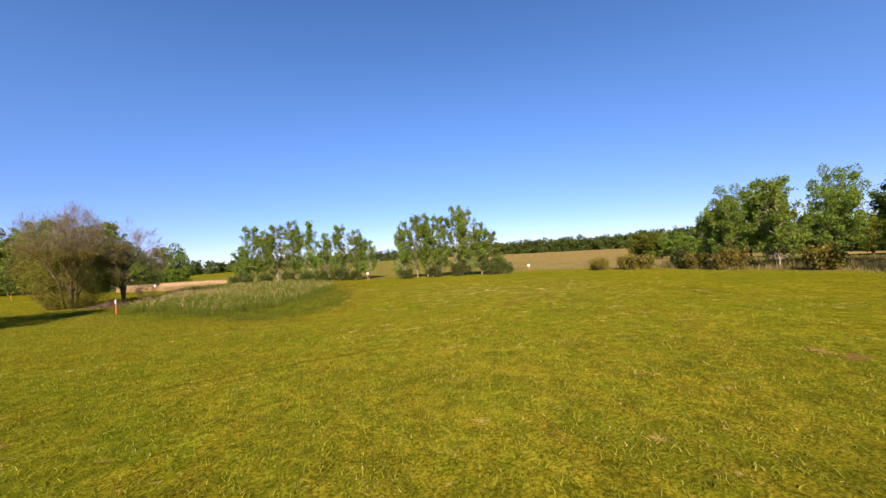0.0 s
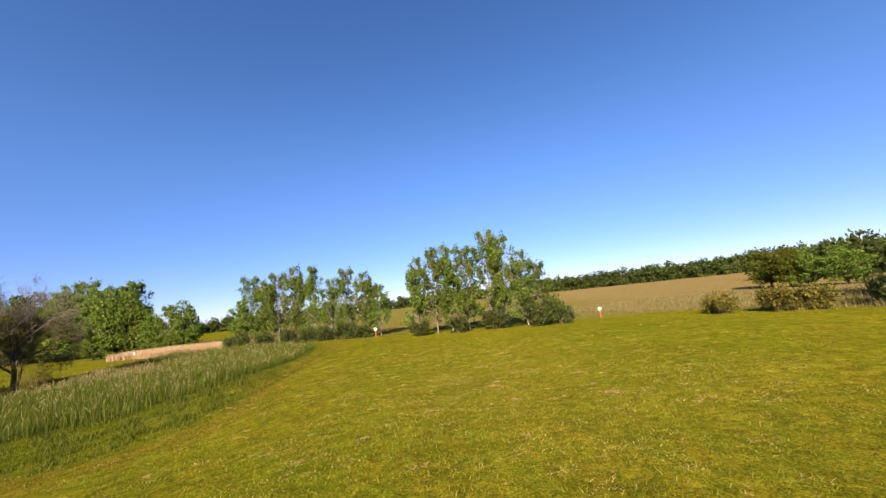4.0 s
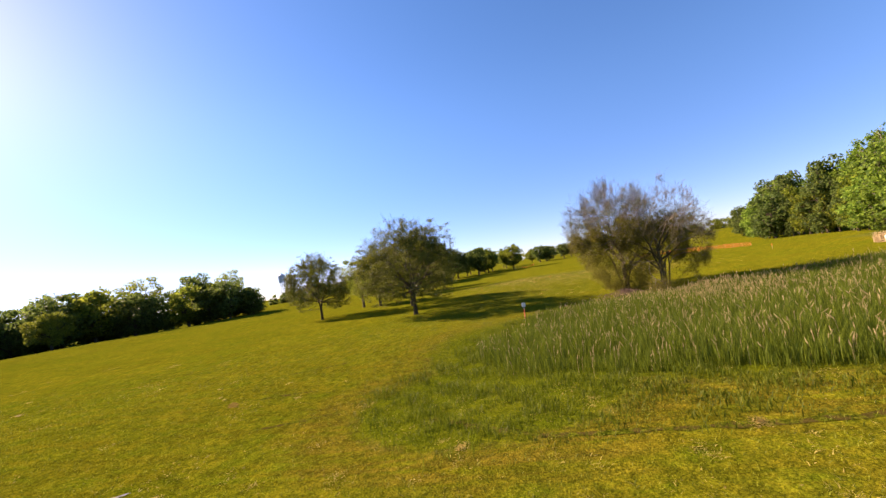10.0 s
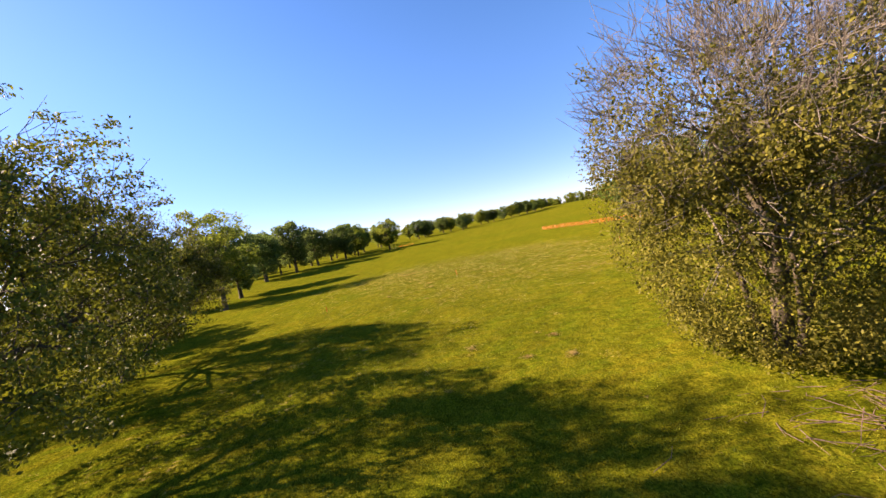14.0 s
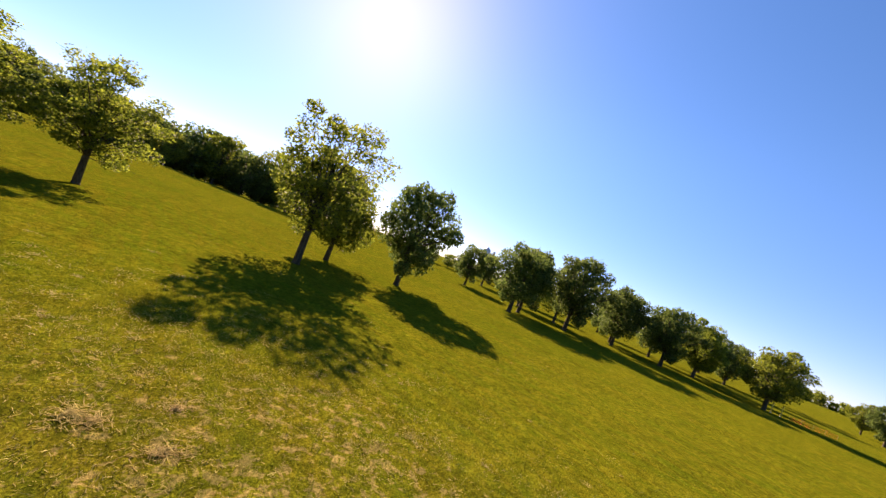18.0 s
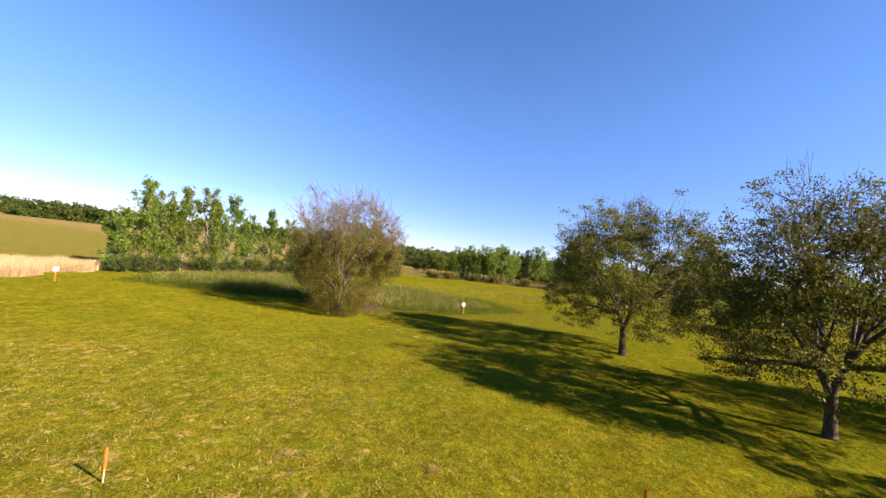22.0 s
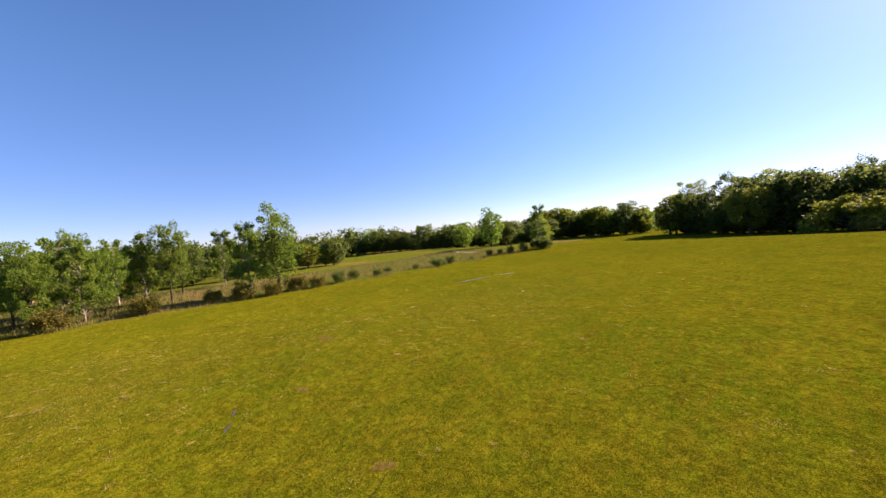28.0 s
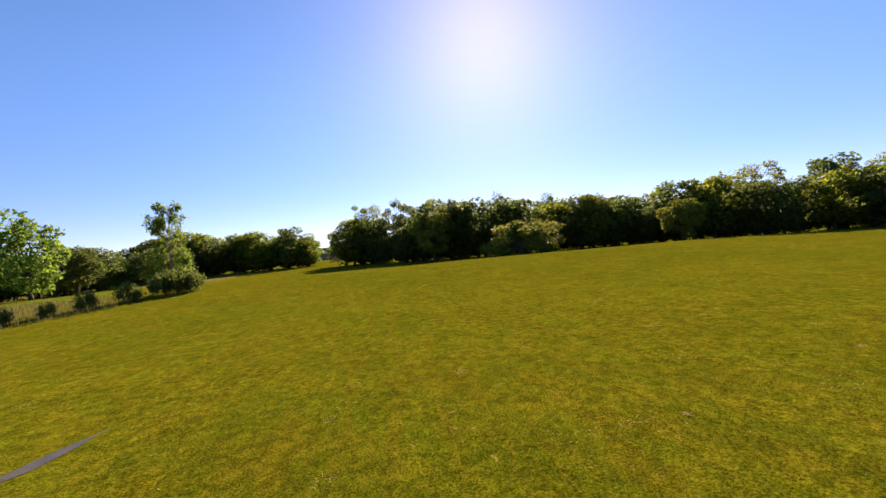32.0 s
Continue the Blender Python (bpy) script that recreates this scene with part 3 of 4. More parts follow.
def poplar(rng):
    """Upright cottonwood with a clumpy, gappy crown down to the ground."""
    segs, tips = [], []
    top = 10.5
    p = np.array([0.0, 0, -0.2])
    for k in range(9):
        q = np.array([rng.normal() * 0.18 * (k > 0), rng.normal() * 0.18 * (k > 0), (k + 1) * top / 9])
        segs.append((p, q, 0.19 * (1 - k / 10), 0.19 * (1 - (k + 1) / 10)))
        for _ in range(4 if k else 3):
            a = rng.uniform(0, 2 * math.pi)
            e = np.array([math.cos(a), math.sin(a), rng.uniform(0.5, 1.3)])
            reach = (1.8 if k < 7 else 1.0) * rng.uniform(0.6, 1.4)
            grow(rng, q, e / np.linalg.norm(e), reach, 0.06, 2, segs, tips, 0.6, 0.15, 2, 3, 0.62)
        p = q
    t = np.array(tips)
    cell = np.floor(t / 1.1).astype(int)
    full = rng.random(len(t)) * 0.35 + np.abs(np.sin(cell[:, 0] * 12.9 + cell[:, 1] * 78.2 + cell[:, 2] * 37.7)) > 0.55
    return segs, scatter(rng, t[full], 6400, 0.22, lambda c: c[:, 2] > 0.1), 0.235


def round_tree(rng):
    """Broad crown of leafy clumps on a short trunk."""
    segs = [((0, 0, -0.3), (0.02, 0, 0.2), 0.42, 0.3), ((0.02, 0, 0.2), (0.05, 0, 2.0), 0.3, 0.24), ((0.05, 0, 2.0), (0.1, 0.05, 5.5), 0.24, 0.12)]
    c = egg(rng, 34, 4.4, 1.7, 9.6)
    return segs, clumps(rng, segs, (0.08, 0.03, 1.8), c, rng.uniform(0.85, 1.45, len(c)), 420), 0.2


def young_maple(rng, per=165, leaf=0.2):
    """Upright crown with gaps between leafy clumps, the trunk showing through."""
    segs = [((0, 0, -0.3), (0.02, 0, 0.2), 0.36, 0.25), ((0.02, 0, 0.2), (0.05, 0, 2.6), 0.25, 0.2), ((0.05, 0, 2.6), (0.15, 0.05, 8.6), 0.2, 0.06)]
    c = np.concatenate([egg(rng, 38, 4.2, 2.2, 11.8, 0.82), egg(rng, 16, 4.0, 3.4, 10.4, 0.45)])
    return segs, clumps(rng, segs, (0.08, 0.03, 2.6), c, rng.uniform(0.55, 1.15, len(c)), per, 0.055), leaf


def wood_tree(rng):
    """A tree of the far woods: rounded leafy clumps down to the ground."""
    segs = [((0, 0, -0.3), (0, 0, 5.5), 0.28, 0.12)]
    c = egg(rng, 22, 3.7, 0.8, 9.4, 0.8)
    return segs, clumps(rng, segs, (0, 0, 1.0), c, rng.uniform(0.9, 1.7, len(c)), 160), 0.34


def shrub(rng):
    segs, tips = [], []
    for k in range(9):
        a = k * 0.7 + rng.uniform(-0.3, 0.3)
        e = np.array([math.cos(a), math.sin(a), rng.uniform(0.5, 2.0)])
        grow(rng, (math.cos(a) * 0.2, math.sin(a) * 0.2, -0.1), e / np.linalg.norm(e), rng.uniform(1.0, 1.6), 0.04, 2, segs, tips, 0.7, 0.1, 3, 2, 0.65)
    return segs, scatter(rng, tips, 2600, 0.28, lambda c: c[:, 2] > 0.03), 0.2


def thicket(rng):
    """A wide leafy mound."""
    segs = [((0, 0, -0.2), (0, 0, 1.0), 0.12, 0.08)]
    c = egg(rng, 30, 4.2, -1.5, 5.2, 0.85)
    c = c[c[:, 2] > 0.2]
    return segs, clumps(rng, segs, (0, 0, 0.3), c, rng.uniform(0.8, 1.3, len(c)), 420, 0.06), 0.2


KINDS = {}


def plant(kind, x, y, height, radius=None, turn=None):
    """Another tree of a kind, by its height and the radius of its crown in metres."""
    src, tall, reach = KINDS[kind]
    k = height / tall
    w = radius / reach if radius else k
    a = random.uniform(0, 6.28) if turn is None else turn
    m = Matrix.LocRotScale((x, y, float(swell(x, y))), Euler((0, 0, a)), (w, w, k))
    if src not in USED:
        USED.add(src)
        src.matrix_basis = m
        return src
    return copy_thing(src, m @ Matrix.Diagonal((*(1 / s for s in src.scale), 1)))


USED = set()


def kind(key, *args, **kw):
    """Build one tree of a kind and take its height and reach."""
    root = tree(*args, **kw)
    co = np.concatenate([np.array([v.co for v in c.data.vertices]) for c in root.children])
    KINDS[key] = (root, float(np.quantile(co[:, 2], 0.995)), float(np.quantile(np.hypot(co[:, 0], co[:, 1]), 0.95)))


kind("locust", "locust_tree", "honey locust with thin olive leaves, twigs bare at the top", "tree", 3, locust, LEAF_LOCUST, BARK, group="park trees")
kind("locust_b", "locust_tree", "honey locust with olive leaves standing on mown grass", "tree", 11, locust, LEAF_LOCUST, BARK, group="park trees")
kind("locust_c", "ash_tree", "upright park tree with gappy yellow-green crown on mown grass", "tree", 18, lambda rng: young_maple(rng, 300, 0.155), LEAF_MAPLE, BARK, group="park trees")
kind("locust_d", "ash_tree", "leafy park tree with a rounded gappy crown on mown grass", "tree", 19, lambda rng: young_maple(rng, 330, 0.15), LEAF_MAPLE, BARK, group="park trees")
kind("bare", "half_bare_tree", "many-stemmed tree, bare grey twigs above yellow-green leaves", "tree", 5, bare, LEAF_SHRUB, BARK, 4, fine=TWIG)
kind("bare_b", "half_bare_tree", "many-stemmed tree with bare grey crown beside the reeds", "tree", 8, lambda rng: bare(rng, 10, 0.32, 3000), LEAF_SHRUB, BARK, 4, fine=TWIG)
kind("poplar", "poplar_tree", "young green cottonwood with a gappy upright crown", "tree", 21, poplar, LEAF_POPLAR, BARK_PALE, 3, group="poplars at the field edge")
kind("poplar_b", "poplar_tree", "young green cottonwood, leafy to the ground", "tree", 22, poplar, LEAF_POPLAR, BARK_PALE, 3, group="poplars at the field edge")
kind("cottonwood", "cottonwood_tree", "tall green cottonwood with a clumpy airy crown", "tree", 25, young_maple, LEAF_POPLAR, BARK, group="cottonwoods along the east edge")
kind("cottonwood_b", "cottonwood_tree", "green cottonwood with a broken leafy crown", "tree", 27, young_maple, LEAF_POPLAR, BARK, group="cottonwoods along the east edge")
kind("round", "maple_tree", "broad leafy green park tree on mown grass", "tree", 31, round_tree, LEAF_MAPLE, BARK, group="park trees")
kind("round_c", "maple_tree", "rounded light green tree before the dark wood", "tree", 33, round_tree, LEAF_BUSH, BARK, group="trees of the wood")
kind("round_b", "maple_tree", "dense dark green park tree on mown grass", "tree", 32, round_tree, LEAF_OAK, BARK, group="park trees")
kind("wood", "woodland_tree", "dark green tree of the wood's edge", "tree", 41, wood_tree, LEAF_OAK, BARK, 4, group="trees of the wood")
kind("wood_b", "woodland_tree", "olive green tree of the wood's edge", "tree", 42, wood_tree, LEAF_MAPLE, BARK, 4, group="trees of the wood")
kind("wood_c", "woodland_tree", "mid green tree of the wood's edge", "tree", 43, wood_tree, LEAF_POPLAR, BARK, 4, group="trees of the wood")
kind("oak", "oak_tree", "tall gappy dark green tree rising from the wood's edge", "tree", 61, young_maple, LEAF_OAK, BARK, group="trees of the wood")
kind("oak_b", "oak_tree", "gappy yellow-green tree at the wood's edge", "tree", 62, young_maple, LEAF_MAPLE, BARK, group="trees of the wood")
kind("shrub", "shrub", "low green shrub at the field edge", "shrub", 51, shrub, LEAF_OAK, TWIG, 4, group="shrubs at the field edge")
kind("shrub_c", "thicket", "broad rounded olive thicket on the mown grass", "shrub", 53, thicket, LEAF_BUSH, TWIG, 4)
kind("shrub_b", "shrub", "low olive shrub at the field edge", "shrub", 52, shrub, LEAF_SHRUB, TWIG, 4, group="shrubs at the field edge")

# park trees in the mown ground
plant("locust", -41.3, 28.6, 12.7, 7.0, 0.4)
plant("locust_b", -54.7, 24.3, 11.8, 6.4, 1.2)
plant("locust_b", -54.2, 7.3, 11.6, 5.8, 2.9)
plant("locust_d", -66.5, 13.9, 10.2, 4.6, 0.5)
plant("locust_c", -73.5, 7.1, 11.4, 4.3, 0.0)
plant("locust_c", -91.5, 14.9, 16.0, 5.6, 1.1)
plant("round", -98.3, 5.8, 12.8, 4.8, 2.2)
plant("round_b", -106.6, 11.5, 14.2, 5.0, 0.7)
# the pair by the reeds
plant("bare", -38.6, 54.8, 11.9, 5.8, 0.3)
plant("bare_b", -34.2, 57.2, 10.8, 4.6, 2.0)

# poplars north of the reeds
for k, (x, y, h, r) in enumerate(((-28.6, 91.2, 8.8, 2.0), (-26.2, 90.2, 13.2, 2.5), (-23.6, 90.0, 12.0, 2.4), (-20.6, 89.0, 13.2, 2.4), (-17.2, 88.0, 13.8, 2.6), (-13.2, 86.4, 13.4, 2.2), (-9.8, 85.0, 10.6, 2.1), (-6.6, 83.2, 12.1, 2.3), (-3.2, 81.2, 10.8, 2.3), (-0.6, 80.2, 8.4, 1.8),
                                  (6.4, 72.6, 11.4, 2.2), (8.6, 71.6, 12.4, 2.4), (10.8, 71.8, 12.6, 2.4), (13.2, 70.8, 12.2, 2.4), (16.4, 69.4, 13.9, 2.6), (18.2, 68.6, 13.2, 2.4), (21.0, 67.8, 10.4, 2.3), (22.8, 66.6, 8.4, 2.2))):
    plant(("poplar", "poplar_b")[k % 2], x, y, h, r)
for x, y, h in ((6.0, 70.6, 2.2), (11.4, 69.2, 2.4), (16.4, 67.4, 3.0), (22.2, 65.4, 3.4), (24.8, 65.2, 2.6), (-27.0, 88.6, 2.6), (-23.0, 87.8, 2.6), (-18.4, 86.6, 2.8), (-14.0, 84.8, 2.6), (-10.4, 83.0, 2.6), (-6.6, 81.4, 3.0), (-3.6, 79.8, 2.2), (-29.5, 89.6, 2.4)):
    plant("shrub", x, y, h, h * 0.66)

# cottonwoods and shrubs along the east edge
for k, (x, y, h, r) in enumerate(((44.2, 8.4, 15.8, 4.3), (47.4, 12.2, 13.0, 3.0), (58.0, 22.2, 14.2, 2.8), (60.8, 25.4, 12.6, 2.8), (47.0, 38.4, 11.4, 2.6), (49.2, 33.6, 11.2, 2.8), (54.4, 40.6, 12.4, 2.8), (57.2, 47.4, 10.8, 3.0), (63.0, 51.0, 11.6, 2.6),
                                  (51.4, 35.6, 12.2, 3.0), (62.4, 34.2, 13.6, 2.8), (66.2, 29.0, 12.0, 3.2), (70.4, 18.4, 13.0, 3.2), (75.6, 9.0, 13.2, 3.2), (55.6, 31.2, 10.4, 2.8), (66.4, 46.4, 12.4, 3.2))):
    plant(("cottonwood", "poplar_b", "cottonwood_b", "poplar")[k % 4], x, y, h, r)
for x, y, h in ((42.0, 52.0, 2.6), (44.2, 50.4, 2.4), (48.4, 47.6, 3.0), (38.4, 55.2, 2.0), (40.4, 57.2, 2.2), (46.4, 43.0, 2.6), (45.2, 37.0, 2.8), (46.2, 27.4, 2.8), (46.2, 18.4, 2.2), (43.8, 14.4, 2.6), (42.6, 10.2, 2.4), (43.6, 5.2, 2.8), (42.4, 2.0, 2.2)):
    plant("shrub_b" if h < 3 else "shrub", x, y, h, h * 0.68)
for x, y, h in ((43.4, -3.0, 2.4), (46.2, -8.4, 2.0), (44.0, -13.0, 1.6), (46.8, -18.0, 1.6), (43.4, -24.0, 1.3), (41.2, -29.2, 2.4), (42.2, -32.2, 1.6), (43.2, -36.2, 2.2), (43.0, -44.6, 1.0), (42.8, -52.8, 1.8), (41.6, -56.8, 1.6), (40.2, -60.4, 2.2),
                (38.2, -64.0, 2.6), (36.4, -67.6, 3.2), (34.6, -68.8, 3.6), (32.6, -69.4, 3.2)):
    plant("shrub", x, y, h, h * 0.6)
plant("poplar_b", 36.0, -71.0, 13.6, 2.7)
plant("wood_c", 66.0, -85.0, 15.8, 4.6)
plant("round", 58.0, -112.0, 11.0, 5.0)
plant("round_b", 78.0, -112.0, 12.0, 5.6)
plant("wood_c", 88.0, -92.0, 11.0, 4.6)

# the round bush, the round tree and the oaks before the south wood
plant("shrub_c", -34.0, -103.0, 9.8, 10.4)
plant("round_c", -80.0, -98.0, 11.6, 5.2)
plant("round_c", -62.0, -113.0, 16.6, 6.0)
plant("round_c", -12.0, -119.0, 14.8, 6.4)
plant("locust_c", 8.0, -148.0, 21.5, 6.6)
plant("round_b", -22.0, -127.0, 19.0, 6.4)


def wood_line(points, gap, low, high, deep=2, kinds=("wood", "wood_b", "wood_c"), wide=0.36):
    """Trees along a line of corners, in a few rows."""
    for (x0, y0), (x1, y1) in zip(points, points[1:]):
        far = math.hypot(x1 - x0, y1 - y0)
        nx, ny = (y1 - y0) / far, -(x1 - x0) / far
        for k in range(max(1, int(far / gap))):
            for row in range(deep):
                f = (k + random.uniform(0.1, 0.9)) * gap / far
                s = row * gap * 1.1 + random.uniform(-2, 2)
                h = random.uniform(low, high) * (1.0 + 0.12 * row)
                plant(random.choice(kinds), x0 + (x1 - x0) * f + nx * s, y0 + (y1 - y0) * f + ny * s, h, h * random.uniform(wide, wide * 1.4))


def far_wood(name, label, lines, low, high, gap, leaf, seed):
    """Distant trees too many to count, in one mesh."""
    rng = np.random.default_rng(seed)
    leaves, segs = [], []
    for (x0, y0), (x1, y1) in lines:
        far = math.hypot(x1 - x0, y1 - y0)
        for k in range(int(far / gap)):
            f = (k + rng.uniform(0, 1)) * gap / far
            off = rng.normal(0, 3.0, 2)
            x, y = x0 + (x1 - x0) * f + off[0], y0 + (y1 - y0) * f + off[1]
            h = rng.uniform(low, high)
            z = float(swell(x, y))
            segs.append(((x, y, z - 0.3), (x, y, z + h * 0.6), 0.22, 0.1))
            for _ in range(20):
                u = 0.9 * rng.uniform(0.0, 1.0) ** 1.35
                a, r = rng.uniform(0, 6.28), h * 0.5 * math.sqrt(max(0.05, 1 - (u * 1.7 - 0.7) ** 2)) * rng.uniform(0.3, 1)
                c = np.array([x + r * math.cos(a), y + r * math.sin(a), z + h * u])
                leaves.append(c + rng.normal(size=(26, 3)) * h * 0.085)
    v, f = flakes(rng, np.concatenate(leaves), 0.95)
    w, g = tubes(segs, 4)
    mesh = raw_mesh(name, np.concatenate([v, w]), np.concatenate([f, g + len(v)]), [leaf, BARK], np.r_[np.zeros(len(f)), np.ones(len(g))])
    tagged(new(name, mesh), label, "far wood", kind="stuff")


random.seed(7)
far_wood("far_wood", "dark tree line at the southern edge of the park", [((-290, -130), (-420, -70)), ((-250, -150), (-290, -130))], 7.0, 10.0, 5.0, LEAF_OAK, 5)
wood_line([(100, -176), (64, -172), (30, -180)], 6.0, 11.0, 17.0, 2, ("wood", "wood_b", "wood_b", "wood_c"), 0.36)
wood_line([(14, -154), (-4, -138), (-26, -126), (-50, -122), (-72, -122), (-94, -110), (-120, -94), (-142, -72)], 6.2, 9.0, 17.0, 2, ("wood", "wood", "wood", "wood_b"), 0.36)
wood_line([(0, -150), (-24, -134), (-50, -130), (-76, -128), (-98, -116), (-124, -100), (-144, -80)], 7.5, 15.5, 23.0, 1, ("oak", "oak", "wood", "oak_b"), 0.28)
wood_line([(14, -151), (-4, -135), (-26, -124), (-50, -120), (-72, -120), (-94, -108), (-120, -91), (-142, -70)], 3.2, 3.6, 6.0, 1, ("wood", "wood", "shrub"), 0.55)
wood_line([(96, -172), (64, -168), (30, -176)], 4.4, 4.0, 7.0, 1, ("shrub", "wood"), 0.6)
wood_line([(-180, -78), (-205, -66), (-240, -54)], 6.0, 6.0, 8.5, 1, ("wood", "wood_b"), 0.4)
wood_line([(172, 60), (165, 10), (146, -58), (112, -86), (96, -112), (72, -158)], 6.0, 8.0, 13.0, 1, ("wood", "wood_c", "wood", "oak"), 0.42)
wood_line([(150, -50), (112, -82), (96, -108), (72, -152)], 4.6, 3.6, 5.6, 1, ("wood", "shrub"), 0.6)
wood_line([(84, 100), (88, 64), (90, 34), (92, 0), (98, -40)], 6.0, 6.0, 9.5, 1)
wood_line([(-236, 58), (-262, 76), (-284, 106), (-300, 132), (-330, 160), (-380, 205)], 8.0, 9.0, 11.5, 1, ("round", "round_b", "wood", "round_b"), 0.38)
grove = ("wood", "wood_b", "wood", "wood_c")
wood_line([(-73, 113), (-90, 115), (-106, 116), (-122, 119), (-138, 132)], 3.4, 8.5, 12.5, 1, grove, 0.30)
wood_line([(-70, 118), (-90, 120), (-110, 121), (-128, 127)], 4.0, 13.0, 18.0, 1, ("wood", "poplar_b", "wood_b", "poplar"), 0.22)
wood_line([(-66, 116), (-90, 119)], 4.4, 16.5, 20.0, 1, ("poplar", "poplar_b"), 0.19)
wood_line([(-138, 132), (-184, 166), (-260, 202)], 5.0, 14.0, 18.5, 1, ("poplar", "poplar_b", "wood_c"), 0.2)
wood_line([(-146, 128), (-190, 160), (-262, 196)], 5.0, 8.0, 12.0, 1, grove, 0.34)
wood_line([(-44, 104), (-56, 105), (-68, 105)], 3.4, 9.5, 15.0, 1, ("wood_c", "poplar", "wood_c", "poplar_b"), 0.24)
wood_line([(-43, 103), (-68, 103.5)], 4.0, 4.0, 6.0, 1, ("wood_c", "wood_c"), 0.5)
far_wood("far_wood", "distant green wood along the northern hill", [((330, 160), (240, 260)), ((280, 140), (190, 230)), ((240, 260), (120, 330)), ((120, 330), (0, 360)), ((0, 360), (-120, 330)), ((-120, 330), (-240, 250)), ((330, 160), (260, 90)), ((260, 90), (180, 60)), ((250, 150), (170, 215)), ((170, 215), (90, 290))], 7.0, 11.5, 2.3, LEAF_OAK, 3)
far_wood("far_wood", "distant tree line beyond the western fields", [((-560, 60), (-500, 240)), ((-500, 240), (-380, 290)), ((-380, 290), (-240, 250)), ((-420, -70), (-470, -20)), ((-470, -20), (-560, 60))], 7.0, 12.0, 4.2, LEAF_MAPLE, 4)
far_wood("far_wood", "wood far behind the meadow path", [((190, 50), (170, -60)), ((170, -60), (100, -180))], 11.0, 15.0, 3.4, LEAF_OAK, 7)
far_wood("far_wood", "wood behind the eastern poplars", [((122, 130), (118, 60)), ((118, 60), (122, -10)), ((122, -10), (118, -50))], 7.5, 11.0, 3.4, LEAF_OAK, 6)
for x, y, h, r in ((-138.5, 6.4, 13.6, 6.0), (-144.5, 4.2, 14.6, 5.6), (-152.0, 11.6, 16.4, 6.4), (-166.5, 15.8, 13.6, 5.6), (-169.5, 25.6, 13.0, 5.4), (-178.5, 29.6, 13.2, 4.8), (-177.0, 42.4, 12.4, 5.2)):
    plant("round" if x < -170 else "round_b", x, y, h, r)
for x, y, h in ((-151, -21, 11.5), (-178, -40, 12.4), (-158, 5, 13.0), (-174, 12, 13.0), (-184, 18, 12.0), (-190, 27, 12.0), (-200, 18, 13.0), (-208, 30, 12.0), (-216, 22, 12.0), (-226, 38, 12.5), (-240, 36, 12.0),
                (-160, -8, 13), (-178, -16, 13), (-196, -2, 12), (-262, 56, 10), (-288, 74, 10), (-316, 84, 10), (-326, 112, 10), (-352, 132, 10), (-246, 88, 9), (-340, 176, 9)):
    plant(random.choice(("round", "round_b", "oak", "oak_b")), x, y, h, h * random.uniform(0.36, 0.44))


# ---------------------------------------------------------------- reeds and grass
def in_patch(x, y, poly):
    inside = np.zeros(len(x), bool)
    for (x0, y0), (x1, y1) in zip(poly, poly[1:] + poly[:1]):
        hit = ((y0 > y) != (y1 > y)) & (x < (x1 - x0) * (y - y0) / (y1 - y0 + 1e-9) + x0)
        inside ^= hit
    return inside


def blades(rng, x, y, height, width, lean, mat, name, bend=0.35):
    """Upright tapered blades, bent once, as one mesh."""
    n = len(x)
    z = swell(x, y)
    a = rng.uniform(0, 2 * np.pi, n)
    side = np.stack([np.cos(a), np.sin(a), 0 * a], 1) * width[:, None] * 0.5
    b = rng.uniform(0, 2 * np.pi, n)
    out = np.stack([np.cos(b), np.sin(b), 0 * b], 1) * (rng.uniform(0.2, 1, n) * lean * height)[:, None]
    foot = np.stack([x, y, z - 0.03], 1)
    mid = foot + out * bend + np.stack([0 * x, 0 * x, height * 0.6], 1)
    tip = foot + out + np.stack([0 * x, 0 * x, height], 1)
    verts = np.stack([foot - side, foot + side, mid + side * 0.8, mid - side * 0.8, tip + side * 0.12, tip - side * 0.12], 1).reshape(-1, 3)
    quads = np.arange(n)[:, None, None] * 6 + np.array([[0, 1, 2, 3], [3, 2, 4, 5]])[None]
    return raw_mesh(name, verts, quads.reshape(-1, 4), [mat])


REEDS = [(-17.0, 39.6), (-13.0, 41.8), (-11.0, 45.2), (-9.8, 49.2), (-8.6, 53.0), (-8.0, 58.0), (-8.4, 63.0), (-10.0, 71.0), (-14.5, 78.5), (-27.0, 84.5), (-36.0, 81.0), (-34.0, 72.0), (-31.0, 62.0), (-30.0, 55.5), (-31.0, 52.0), (-29.6, 48.4), (-27.6, 45.6), (-24.0, 42.6)]

FRINGE = [(-29.5, 43.5), (-26.0, 40.6), (-21.5, 38.4), (-18.0, 36.6), (-14.0, 33.8), (-11.0, 34.2), (-8.0, 35.8), (-6.0, 38.2), (-5.0, 42.6), (-6.0, 48.8), (-7.2, 58.0), (-8.0, 66.0), (-9.5, 72.0), (-14.0, 80.0), (-27.0, 86.5), (-37.5, 82.0), (-35.5, 72.0), (-32.5, 62.0), (-31.5, 55.5), (-32.5, 52.0), (-31.0, 47.5)]


